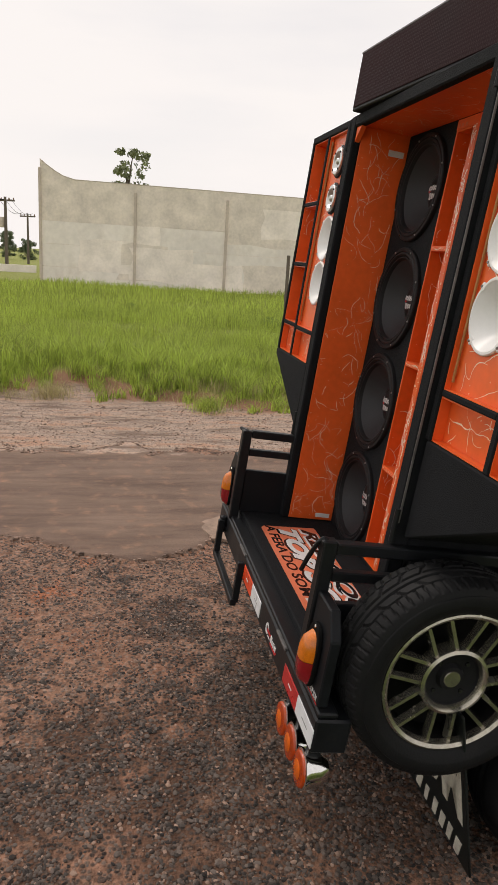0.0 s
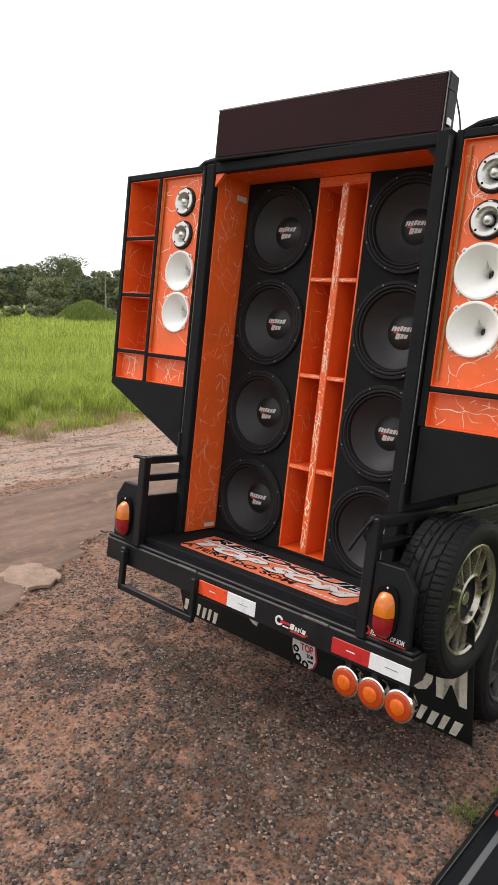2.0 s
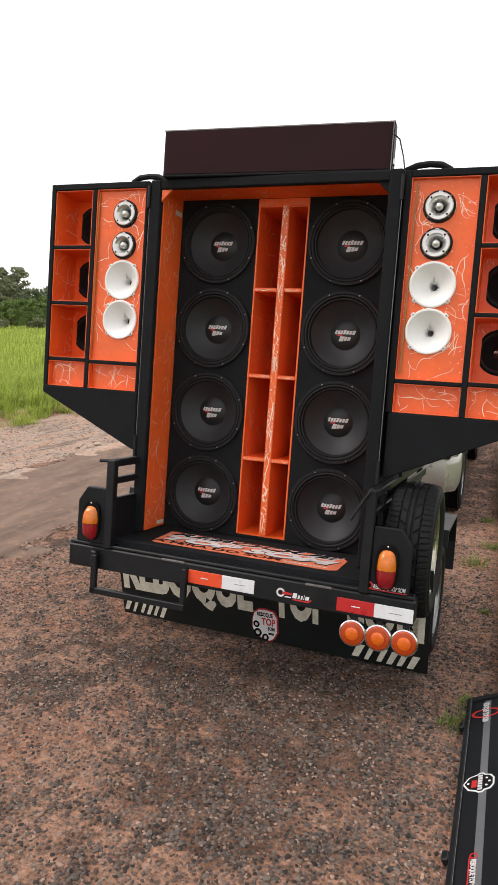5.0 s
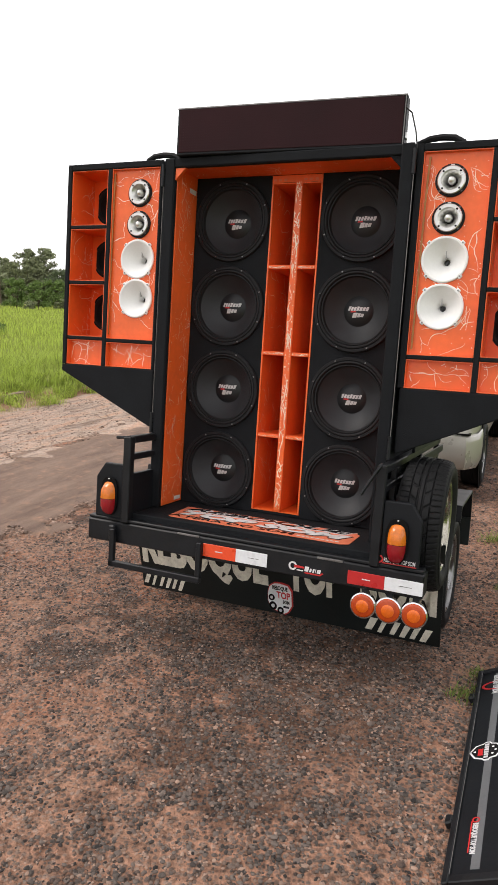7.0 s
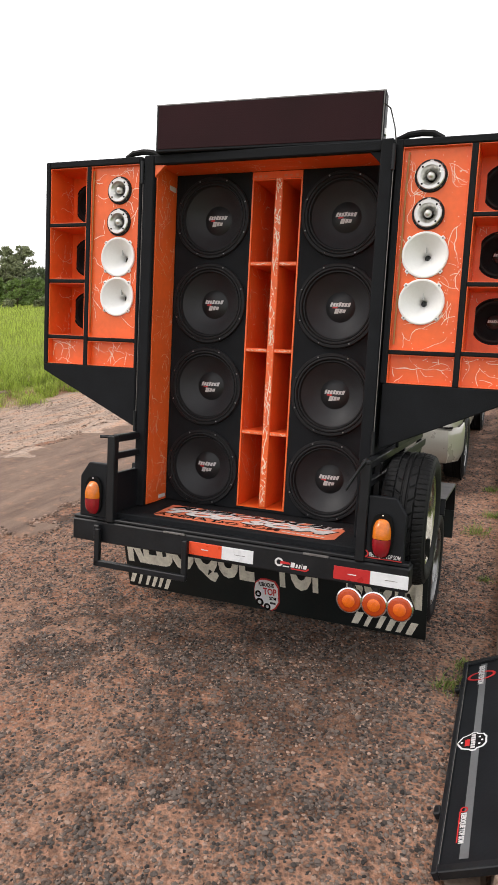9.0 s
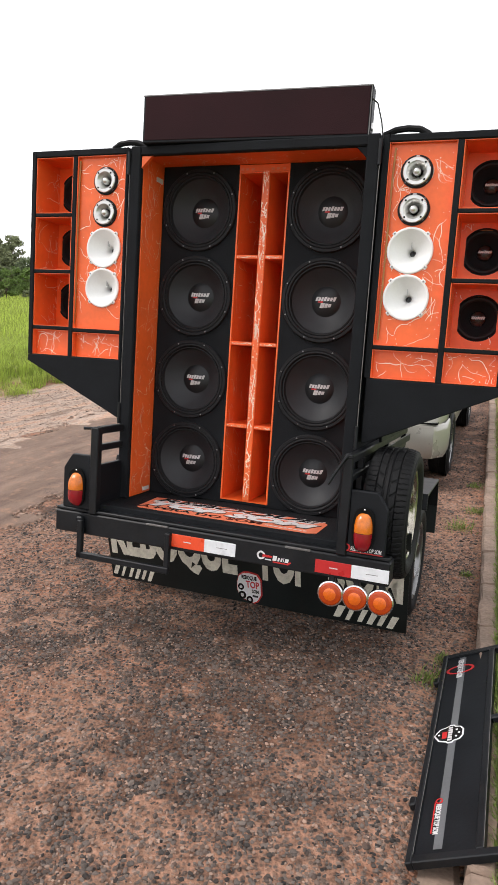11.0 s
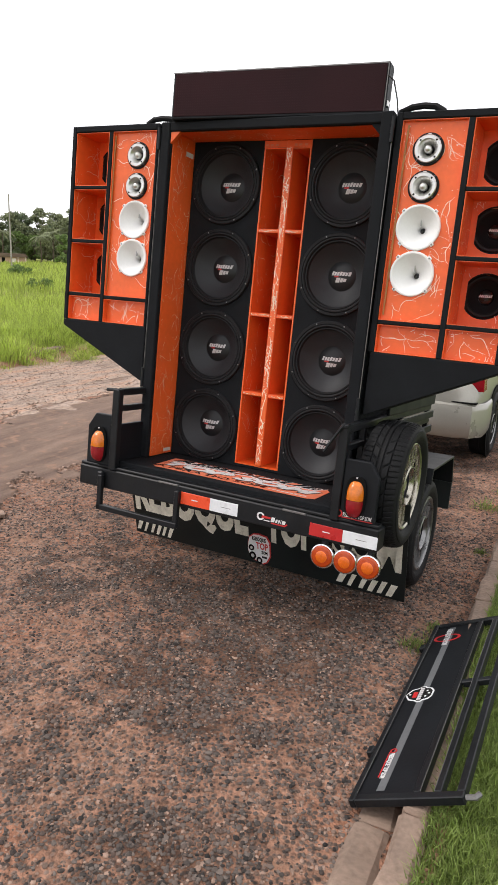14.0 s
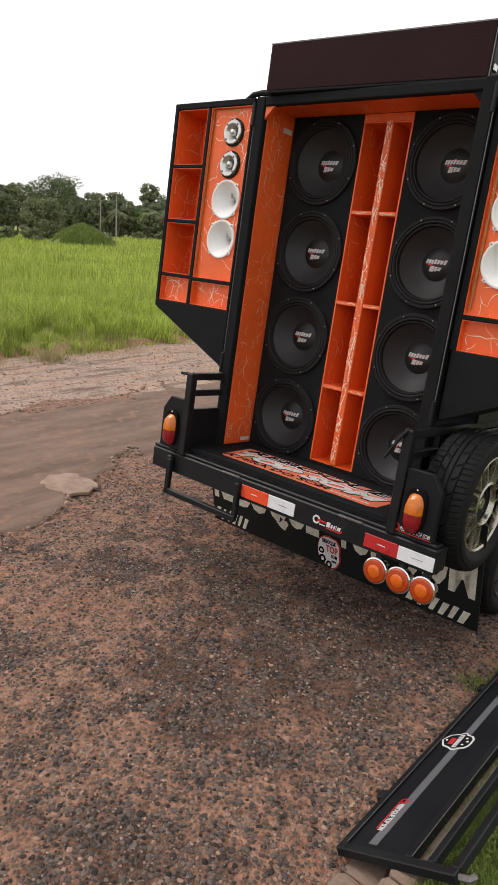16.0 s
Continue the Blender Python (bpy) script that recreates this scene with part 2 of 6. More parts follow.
def ground_surface():
    """Worn road, red earth and meadow ground, told apart by the sheet's own zone values."""
    m = bpy.data.materials.new("worn_road_and_red_earth")
    m.use_nodes = True
    nt = m.node_tree
    b = nt.nodes["Principled BSDF"]
    at = nt.nodes.new("ShaderNodeTexCoord")
    zone = nt.nodes.new("ShaderNodeAttribute")
    zone.attribute_name = "zone"
    parts = nt.nodes.new("ShaderNodeSeparateColor")
    nt.links.new(zone.outputs["Color"], parts.inputs["Color"])
    soil_shade = nt.nodes.new("ShaderNodeAttribute")
    soil_shade.attribute_name = "soil_shade"

    def tex(kind, **v):
        n = node(nt, kind, **v)
        nt.links.new(at.outputs["Object"], n.inputs["Vector"])
        return n

    def ramp(src, a, c, lo=0.0, hi=1.0):
        n = node(nt, "ShaderNodeMapRange", From_Min=a, From_Max=c, To_Min=lo, To_Max=hi)
        nt.links.new(src, n.inputs["Value"])
        return n.outputs["Result"]

    def mixed(fac, c0, c1):
        n = nt.nodes.new("ShaderNodeMix")
        n.data_type = "RGBA"
        for value, k in ((c0, 6), (c1, 7)):
            if isinstance(value, tuple):
                n.inputs[k].default_value = (*value, 1)
            else:
                nt.links.new(value, n.inputs[k])
        nt.links.new(fac, n.inputs["Factor"])
        return n.outputs[2]

    def maths(op, a, c):
        n = nt.nodes.new("ShaderNodeMath")
        n.operation = op
        for k, value in ((0, a), (1, c)):
            if isinstance(value, (int, float)):
                n.inputs[k].default_value = value
            else:
                nt.links.new(value, n.inputs[k])
        return n.outputs[0]

    peb = tex("ShaderNodeTexVoronoi", Scale=62.0)
    peb2 = tex("ShaderNodeTexVoronoi", Scale=135.0)
    fine = tex("ShaderNodeTexNoise", Scale=160.0, Detail=4.0)
    mid = tex("ShaderNodeTexNoise", Scale=9.0, Detail=7.0, Roughness=0.65)
    broad = tex("ShaderNodeTexNoise", Scale=1.1, Detail=5.0)
    ragged = maths("ADD", maths("MULTIPLY", mid.outputs["Fac"], 0.5), maths("MULTIPLY", fine.outputs["Fac"], 0.18))
    grey = nt.nodes.new("ShaderNodeSeparateColor")
    nt.links.new(peb.outputs["Color"], grey.inputs["Color"])
    gravel = mixed(grey.outputs["Red"], (0.018, 0.015, 0.0135), (0.105, 0.076, 0.062))
    # bed goes dark brown where the map is low, also in the trailer's painted shade
    bed = mixed(ramp(soil_shade.outputs["Fac"], 0.04, 0.40), (0.120, 0.062, 0.039), (0.32, 0.168, 0.110))
    gravel = mixed(ramp(peb.outputs["Distance"], 0.30, 0.62), gravel, bed)
    earth = mixed(mid.outputs["Fac"], (0.20, 0.102, 0.065), (0.39, 0.222, 0.150))
    rust = ramp(broad.outputs["Fac"], 0.50, 0.66)
    earth = mixed(rust, earth, (0.29, 0.118, 0.064))
    earth = mixed(ramp(soil_shade.outputs["Fac"], 0.78, 1.1), earth, (0.36, 0.135, 0.068))
    grit = maths("MULTIPLY", ramp(grey.outputs["Blue"], 0.30, 0.36), ramp(peb.outputs["Distance"], 0.66, 0.42))
    pale = mixed(grey.outputs["Red"], (0.05, 0.038, 0.032), (0.30, 0.21, 0.165))
    earth = mixed(grit, earth, pale)
    red = ramp(maths("ADD", soil_shade.outputs["Fac"], maths("MULTIPLY", ragged, 1.5)), 0.66, 1.12)
    near = mixed(red, gravel, earth)
    clods = tex("ShaderNodeTexNoise", Scale=24.0, Detail=5.0, Roughness=0.7)
    shade = nt.nodes.new("ShaderNodeVectorMath")
    shade.operation = "SCALE"
    nt.links.new(near, shade.inputs[0])
    nt.links.new(ramp(clods.outputs["Fac"], 0.36, 0.64, 0.55, 1.42), shade.inputs["Scale"])
    near = shade.outputs["Vector"]
    streak = node(nt, "ShaderNodeTexNoise", Scale=2.6, Detail=7.0, Roughness=0.7)
    squash = node(nt, "ShaderNodeMapping", Scale=(2.2, 0.38, 1.0))
    nt.links.new(at.outputs["Object"], squash.inputs["Vector"])
    nt.links.new(squash.outputs["Vector"], streak.inputs["Vector"])
    tar = mixed(ramp(streak.outputs["Fac"], 0.35, 0.65), (0.135, 0.086, 0.063), (0.245, 0.165, 0.124))
    tar = mixed(ramp(mid.outputs["Fac"], 0.55, 0.85), tar, (0.24, 0.16, 0.12))
    tar = mixed(ramp(peb2.outputs["Distance"], 0.5, 0.15, 0.0, 0.5), tar, (0.095, 0.074, 0.065))
    crack = tex("ShaderNodeTexVoronoi", Scale=1.5)
    crack.feature = "DISTANCE_TO_EDGE"
    wob = nt.nodes.new("ShaderNodeVectorMath")
    wob.operation = "ADD"
    nt.links.new(at.outputs["Object"], wob.inputs[0])
    wobn = nt.nodes.new("ShaderNodeVectorMath")
    wobn.operation = "SCALE"
    wobn.inputs["Scale"].default_value = 0.5
    nt.links.new(mid.outputs["Color"], wobn.inputs[0])
    nt.links.new(wobn.outputs["Vector"], wob.inputs[1])
    nt.links.new(wob.outputs["Vector"], crack.inputs["Vector"])
    line = maths("MULTIPLY", ramp(crack.outputs["Distance"], 0.016, 0.003), ramp(broad.outputs["Fac"], 0.55, 0.7, 0.0, 0.7))
    tar = mixed(line, tar, (0.06, 0.048, 0.042))
    out = mixed(ramp(maths("ADD", parts.outputs["Red"], ragged), 0.80, 0.86), near, tar)
    sand = mixed(ramp(streak.outputs["Fac"], 0.36, 0.62), (0.17, 0.112, 0.085), (0.66, 0.52, 0.42))
    sand = mixed(ramp(streak.outputs["Fac"], 0.50, 0.60, 0.0, 0.8), sand, (0.42, 0.215, 0.13))
    sand = mixed(ramp(grey.outputs["Green"], 0.6, 1.0), sand, (0.20, 0.15, 0.12))
    out = mixed(ramp(maths("ADD", parts.outputs["Green"], ragged), 0.72, 0.98), out, sand)
    turf = mixed(mid.outputs["Fac"], (0.17, 0.17, 0.05), (0.30, 0.345, 0.065))
    turf = mixed(zone.outputs["Alpha"], turf, mixed(mid.outputs["Fac"], (0.115, 0.15, 0.04), (0.19, 0.245, 0.06)))
    margin = mixed(mid.outputs["Fac"], (0.22, 0.115, 0.075), (0.42, 0.235, 0.15))
    out = mixed(ramp(maths("ADD", parts.outputs["Blue"], ragged), 0.36, 0.5), out, margin)
    out = mixed(ramp(maths("ADD", parts.outputs["Blue"], ragged), 0.85, 1.2), out, turf)
    nt.links.new(out, b.inputs["Base Color"])
    b.inputs["Roughness"].default_value = 0.88
    b.inputs["Specular IOR Level"].default_value = 0.3
    relief = maths("ADD", maths("MULTIPLY", peb.outputs["Distance"], -1.0), maths("MULTIPLY", peb2.outputs["Distance"], -0.5))
    relief = maths("MULTIPLY", relief, maths("SUBTRACT", 1.0, maths("MULTIPLY", parts.outputs["Red"], 0.85)))
    relief = maths("ADD", relief, maths("MULTIPLY", fine.outputs["Fac"], 0.5))
    bp = node(nt, "ShaderNodeBump", Strength=0.9, Distance=0.011)
    nt.links.new(relief, bp.inputs["Height"])
    nt.links.new(bp.outputs["Normal"], b.inputs["Normal"])
    return m


M_GROUND = ground_surface()

# ---------------------------------------------------------------- building blocks
TR = pose(0, 0, 0, -6.0, 0.69, 0)      # the trailer stands nose down


def T(x=0, y=0, z=0, rx=0, ry=0, rz=0):
    return TR @ pose(x, y, z, rx, ry, rz)


def thing(name, m, label, category, group="", kind=""):
    ob = new(name)
    ob.empty_display_size = 0.1
    ob.matrix_basis = m
    return tagged(ob, label, category, group, kind)


def finish(me, smooth):
    if smooth:
        me.polygons.foreach_set("use_smooth", [True] * len(me.polygons))
        me.set_sharp_from_angle(angle=radians(38))
    return me


def part(name, bm, material, parent=None, label="", smooth=False, at=None):
    """Links a bmesh, or a mesh, as one object under a thing or a part."""
    if isinstance(bm, bpy.types.Mesh):
        me = bm
    else:
        bmesh.ops.recalc_face_normals(bm, faces=bm.faces)
        me = bpy.data.meshes.new(name)
        bm.to_mesh(me)
        bm.free()
    me.materials.clear()
    me.materials.append(material)
    finish(me, smooth)
    ob = new(name, me)
    if parent:
        ob.parent = parent
    if at:
        ob.matrix_basis = at
    return tagged(ob, label)


def boxes(*spans, bevel=0.004, bm=None):
    """Boxes of x0, x1, y0, y1, z0, z1, with eased edges."""
    bm = bm or bmesh.new()
    for x0, x1, y0, y1, z0, z1 in spans:
        vs = [bm.verts.new((x, y, z)) for x in (x0, x1) for y in (y0, y1) for z in (z0, z1)]
        fs = [bm.faces.new([vs[i] for i in q]) for q in ((0, 1, 3, 2), (4, 6, 7, 5), (0, 4, 5, 1), (2, 3, 7, 6), (0, 2, 6, 4), (1, 5, 7, 3))]
        bmesh.ops.recalc_face_normals(bm, faces=fs)
        w = min(bevel, 0.3 * min(abs(x1 - x0), abs(y1 - y0), abs(z1 - z0)))
        if w > 0:
            es = list({e for f in fs for e in f.edges})
            bmesh.ops.bevel(bm, geom=es, offset=w, segments=1, affect="EDGES", profile=0.5)
    return bm


def prism(outline, y0, y1, bevel=0.003, bm=None, plane="xz"):
    """A plate of an outline, from y0 to y1 across it."""
    bm = bm or bmesh.new()
    def at(u, v, w):
        return {"xz": (u, w, v), "xy": (u, v, w), "yz": (w, u, v)}[plane]
    a = [bm.verts.new(at(u, v, y0)) for u, v in outline]
    c = [bm.verts.new(at(u, v, y1)) for u, v in outline]
    fs = [bm.faces.new(a), bm.faces.new(c[::-1])]
    n = len(a)
    fs += [bm.faces.new((a[i], a[(i + 1) % n], c[(i + 1) % n], c[i])) for i in range(n)]
    bmesh.ops.recalc_face_normals(bm, faces=fs)
    if bevel:
        bmesh.ops.bevel(bm, geom=list({e for f in fs for e in f.edges}), offset=bevel, segments=1, affect="EDGES", profile=0.5)
    return bm


def holed(x0, x1, z0, z1, y0, y1, holes, flat=1.0):
    """An upright board from y0 to y1 with round openings (x, z, radius), one above the other."""
    bm = bmesh.new()
    holes = sorted(holes, key=lambda h: h[1])
    cuts = [z0] + [0.5 * (p[1] + q[1]) for p, q in zip(holes, holes[1:])] + [z1]
    for (cx, cz, r), lo, hi in zip(holes, cuts, cuts[1:]):
        angles = sorted({2 * math.pi * k / 40 for k in range(40)} | {math.atan2(v - cz, u - cx) % (2 * math.pi) for u in (x0, x1) for v in (lo, hi)})
        rim, edge = [], []
        for a in angles:
            c, s = math.cos(a), math.sin(a)
            d = min([(x1 - cx) / c if c > 1e-9 else (x0 - cx) / c if c < -1e-9 else 1e9, (hi - cz) / s if s > 1e-9 else (lo - cz) / s if s < -1e-9 else 1e9])
            ru = max(-flat * r, min(flat * r, r * c))
            rim.append((cx + ru, cz + r * s))
            edge.append((cx + d * c, cz + d * s))
        rows = [[bm.verts.new((u, y, v)) for u, v in pts] for pts, y in ((edge, y1), (edge, y0), (rim, y0), (rim, y1))]
        n = len(angles)
        for p, q in ((rows[1], rows[2]), (rows[2], rows[3]), (rows[3], rows[0])):
            for i in range(n):
                bm.faces.new((p[i], p[(i + 1) % n], q[(i + 1) % n], q[i]))
    bmesh.ops.remove_doubles(bm, verts=bm.verts, dist=1e-5)
    return bm


def lathe(profile, seg=48, bm=None, closed=False, center=(0, 0)):
    """Turns (radius, height) pairs round z."""
    bm = bm or bmesh.new()
    rings = []
    for r, h in profile:
        if r < 1e-6:
            rings.append([bm.verts.new((center[0], center[1], h))] * seg)
        else:
            rings.append([bm.verts.new((center[0] + r * math.cos(2 * math.pi * i / seg), center[1] + r * math.sin(2 * math.pi * i / seg), h)) for i in range(seg)])
    pairs = list(zip(rings, rings[1:])) + ([(rings[-1], rings[0])] if closed else [])
    for p, q in pairs:
        for i in range(seg):
            j = (i + 1) % seg
            vs = []
            for v in (p[i], p[j], q[j], q[i]):
                if v not in vs:
                    vs.append(v)
            if len(vs) > 2:
                bm.faces.new(vs)
    return bm


def tube(points, radius, seg=8, bm=None):
    """A round bar through the points."""
    bm = bm or bmesh.new()
    pts = [Vector(p) for p in points]
    rings = []
    for i, p in enumerate(pts):
        d = (pts[min(i + 1, len(pts) - 1)] - pts[max(i - 1, 0)]).normalized()
        side = d.cross(Vector((0, 0, 1)) if abs(d.z) < 0.9 else Vector((1, 0, 0))).normalized()
        up = side.cross(d)
        r = radius(i / (len(pts) - 1)) if callable(radius) else radius
        rings.append([bm.verts.new(p + r * (math.cos(a) * side + math.sin(a) * up)) for a in [2 * math.pi * k / seg for k in range(seg)]])
    for p, q in zip(rings, rings[1:]):
        for i in range(seg):
            bm.faces.new((p[i], p[(i + 1) % seg], q[(i + 1) % seg], q[i]))
    bm.faces.new(rings[0])
    bm.faces.new(rings[-1][::-1])
    return bm


def raw_mesh(name, verts, faces):
    me = bpy.data.meshes.new(name)
    me.from_pydata(verts.tolist() if hasattr(verts, "tolist") else verts, [], faces.tolist() if hasattr(faces, "tolist") else faces)
    return me


def lettering(body, width, height, depth=0.002, shear=0.0, bold=0.0):
    """Text as a mesh in the xy plane, fitted to a width and height, its baseline's left end at the origin."""
    cu = bpy.data.curves.new("lettering", "FONT")
    cu.body, cu.extrude, cu.shear, cu.offset = body, 0.02, shear, bold
    cu.resolution_u = 3
    ob = new("lettering", cu)
    me = bpy.data.meshes.new_from_object(ob.evaluated_get(bpy.context.evaluated_depsgraph_get()))
    bpy.data.objects.remove(ob)
    bpy.data.curves.remove(cu)
    co = np.empty(len(me.vertices) * 3)
    me.vertices.foreach_get("co", co)
    co = co.reshape(-1, 3)
    lo, hi = co.min(0), co.max(0)
    lo[1] = 0.0
    co = (co - lo) / np.maximum(hi - lo, 1e-9) * np.array((width, height, depth))
    me.vertices.foreach_set("co", co.ravel())
    me.update()
    return me


def streaks(across, up, count, seed, lift, reach=0.25, wide=0.0022, holes=()):
    """Thin flung streaks of paint on a panel; lift(u, v) gives a place just above it."""
    rnd = random.Random(seed)
    bm = bmesh.new()
    def stroke(u, v, a, n, step, w):
        pts = []
        bend = rnd.uniform(-0.25, 0.25)
        for _ in range(n):
            pts.append((u, v, a))
            a += bend * 0.6 + rnd.uniform(-0.45, 0.45)
            u += step * math.cos(a)
            v += step * math.sin(a)
            if not (across[0] < u < across[1] and up[0] < v < up[1]) or any((u - h[0]) ** 2 + (v - h[1]) ** 2 < (h[2] + 0.004) ** 2 for h in holes):
                break
        if len(pts) < 3:
            return
        last = None
        for i, (u, v, a) in enumerate(pts):
            ww = w * (0.35 + 0.65 * math.sin(math.pi * (i + 0.4) / len(pts))) * rnd.uniform(0.6, 1.3)
            n0 = (-math.sin(a) * ww / 2, math.cos(a) * ww / 2)
            pair = (bm.verts.new(lift(u + n0[0], v + n0[1])), bm.verts.new(lift(u - n0[0], v - n0[1])))
            if last:
                bm.faces.new((last[0], last[1], pair[1], pair[0]))
            last = pair
    def blob(u, v, r):
        if any((u - h[0]) ** 2 + (v - h[1]) ** 2 < (h[2] + 0.01) ** 2 for h in holes):
            return
        ring = [bm.verts.new(lift(u + r * math.cos(a) * rnd.uniform(0.6, 1.2), v + r * math.sin(a) * rnd.uniform(0.6, 1.2))) for a in [k * 0.9 for k in range(7)]]
        bm.faces.new(ring)
    for _ in range(count):
        u, v, a = rnd.uniform(*across), rnd.uniform(*up), rnd.uniform(0, 6.28)
        if rnd.random() < 0.6:
            a = rnd.choice((1.57, -1.57)) + rnd.uniform(-0.5, 0.5)
        size = reach * rnd.uniform(0.2, 1.0)
        stroke(u, v, a, max(4, int(size / 0.011)), 0.011, wide * rnd.uniform(0.5, 1.5))
        if rnd.random() < 0.4:
            stroke(u, v, a + rnd.uniform(0.5, 1.2), max(4, int(size * 0.6 / 0.011)), 0.011, wide * rnd.uniform(0.4, 1.0))
        for _ in range(rnd.randint(0, 4)):
            blob(min(max(u + rnd.gauss(0, 0.03), across[0] + 0.006), across[1] - 0.006), min(max(v + rnd.gauss(0, 0.03), up[0] + 0.006), up[1] - 0.006), wide * rnd.uniform(0.4, 1.1))
    return bm

# ---------------------------------------------------------------- the trailer
def lift_y(y):
    return lambda u, v: (u, y, v)


def lift_x(x):
    return lambda u, v: (x, u, v)


def tyre(parent, radius, width, rim_r, label="", seg=144, across=20):
    """A road tyre turned round z: long grooves, swept cross grooves and shoulder slots cut into the tread."""
    hw = width / 2
    prof = [(rim_r, -hw * 0.72), (rim_r + 0.012, -hw * 0.86), (rim_r + 0.018, -hw * 0.90), (rim_r + 0.35 * (radius - rim_r), -hw * 0.985), (rim_r + 0.40 * (radius - rim_r), -hw * 1.0), (rim_r + 0.62 * (radius - rim_r), -hw),
            (rim_r + 0.66 * (radius - rim_r), -hw * 0.985), (radius - 0.030, -hw * 0.95), (radius - 0.016, -hw * 0.90)]
    tread = [(radius - 0.0085 * u ** 4 - 0.003 * u * u, hw * 0.86 * u, u) for u in np.linspace(-1, 1, across)]
    prof = [(r, h, None) for r, h in prof] + tread + [(r, -h, None) for r, h in prof[::-1]]
    def cut(u, a):
        w = abs(u)
        if abs(w - 0.13) < 0.035 or abs(w - 0.52) < 0.035:
            return 0.0065
        turns = a / (2 * math.pi)
        if w > 0.55:
            return 0.0042 if (turns * 72 + 0.5 * w) % 1 < 0.22 else 0.0
        if w > 0.16:
            return 0.0055 if (turns * 30 + 1.5 * w * w + (0.5 if u > 0 else 0)) % 1 < 0.16 else 0.0
        return 0.0
    bm = bmesh.new()
    rings = []
    for r, h, u in prof:
        rings.append([bm.verts.new(((r - (cut(u, a) if u is not None else 0)) * math.cos(a), (r - (cut(u, a) if u is not None else 0)) * math.sin(a), h)) for a in [2 * math.pi * i / seg for i in range(seg)]])
    for p, q in zip(rings, rings[1:]):
        for i in range(seg):
            bm.faces.new((p[i], p[(i + 1) % seg], q[(i + 1) % seg], q[i]))
    return part("tyre", bm, M_RUBBER, parent, label, smooth=True)


def rim_mesh(parent, r, face, spokes, material, dark_center=True):
    """A wheel rim whose outer face lies at height face, with pairs of slim spokes."""
    part("rim", lathe([(r * 1.02, face - 0.15), (r * 1.03, face - 0.03), (r * 1.05, face - 0.008), (r * 1.03, face), (r * 1.00, face + 0.002), (r * 0.955, face - 0.004), (r * 0.935, face - 0.02), (r * 0.94, face - 0.05), (r * 0.95, face - 0.13)], 96), material, parent, smooth=True)
    # near-black disc closing the rim, painted as the shade behind the spokes
    part("wheel_hollow_shade", lathe([(r * 0.937, face - 0.024), (r * 0.93, face - 0.03), (r * 0.92, face - 0.085), (0.4 * r, face - 0.095), (0, face - 0.095)], 48), M_PLASTIC_SHADE, parent)
    part("hub_ring", lathe([(r * 0.39, face - 0.05), (r * 0.40, face - 0.012), (r * 0.44, face - 0.002), (r * 0.485, face - 0.006), (r * 0.50, face - 0.05)], 72), material, parent, smooth=True)
    part("hub_dish", lathe([(r * 0.42, face - 0.014), (r * 0.38, face - 0.03), (r * 0.2, face - 0.036), (r * 0.17, face - 0.024), (0, face - 0.022)], 40), M_BASKET, parent, smooth=True)
    part("hub_badge", lathe([(0, face - 0.019), (r * 0.115, face - 0.0195), (r * 0.125, face - 0.022), (r * 0.125, face - 0.026)], 28), material, parent, smooth=True)
    for k in range(4):
        a = math.pi / 4 + k * math.pi / 2
        part("lug_nut", lathe([(0, face - 0.028), (0.006, face - 0.028), (0.007, face - 0.031), (0.007, face - 0.04)], 6, center=(r * 0.29 * math.cos(a), r * 0.29 * math.sin(a))), M_CAP, parent)
    for k in range(spokes):
        a = 2 * math.pi * k / spokes
        for side in (1, -1):
            a0, a1 = a + side * (math.pi / spokes * 0.70), a + side * (math.pi / spokes * 0.37)
            bm = bmesh.new()
            for (rr, aa, w) in ((r * 0.47, a0, 0.0080), (r * 0.955, a1, 0.0078)):
                c = Vector((rr * math.cos(aa), rr * math.sin(aa), face - 0.012))
                n = Vector((-math.sin(a), math.cos(a), 0))
                for dn, dz in ((-w, -0.022), (-w * 0.6, 0), (w * 0.6, 0), (w, -0.022)):
                    bm.verts.new(c + n * dn + Vector((0, 0, dz)))
            bm.verts.ensure_lookup_table()
            v = bm.verts
            for q in ((0, 1, 5, 4), (1, 2, 6, 5), (2, 3, 7, 6)):
                bm.faces.new([v[i] for i in q])
            part("spoke", bm, material, parent)


trailer = thing("trailer", TR, "black steel two-wheeled sound trailer standing nose down", "trailer")
part("bed_floor", boxes((-0.62, 0.62, -0.20, 1.30, 0.565, 0.60), bevel=0.004), M_CARPET, trailer)
part("bumper", boxes((-0.782, 0.805, -0.25, -0.15, 0.458, 0.558), bevel=0.006), M_STEEL_BLACK, trailer, "scuffed black steel bumper beam")
part("bumper_lip", boxes((-0.78, 0.80, -0.246, -0.19, 0.56, 0.575), bevel=0.004), M_STEEL_BLACK, trailer)
M_BARE = surface("worn_bare_steel", (0.16, 0.155, 0.15), 0.45, metal=0.4, var=0.3, scale=30)
for x in (-0.24, 0.42):
    part("worn_plate", boxes((x - 0.055, x + 0.055, -0.2535, -0.235, 0.552, 0.5605), bevel=0.001), M_BARE, trailer, "plate with worn bare edge")
part("chassis", boxes((-0.55, -0.47, -0.15, 1.3, 0.47, 0.565), (0.47, 0.55, -0.15, 1.3, 0.47, 0.565), (-0.47, 0.47, 0.55, 0.65, 0.40, 0.50)), M_STEEL_BLACK, trailer)
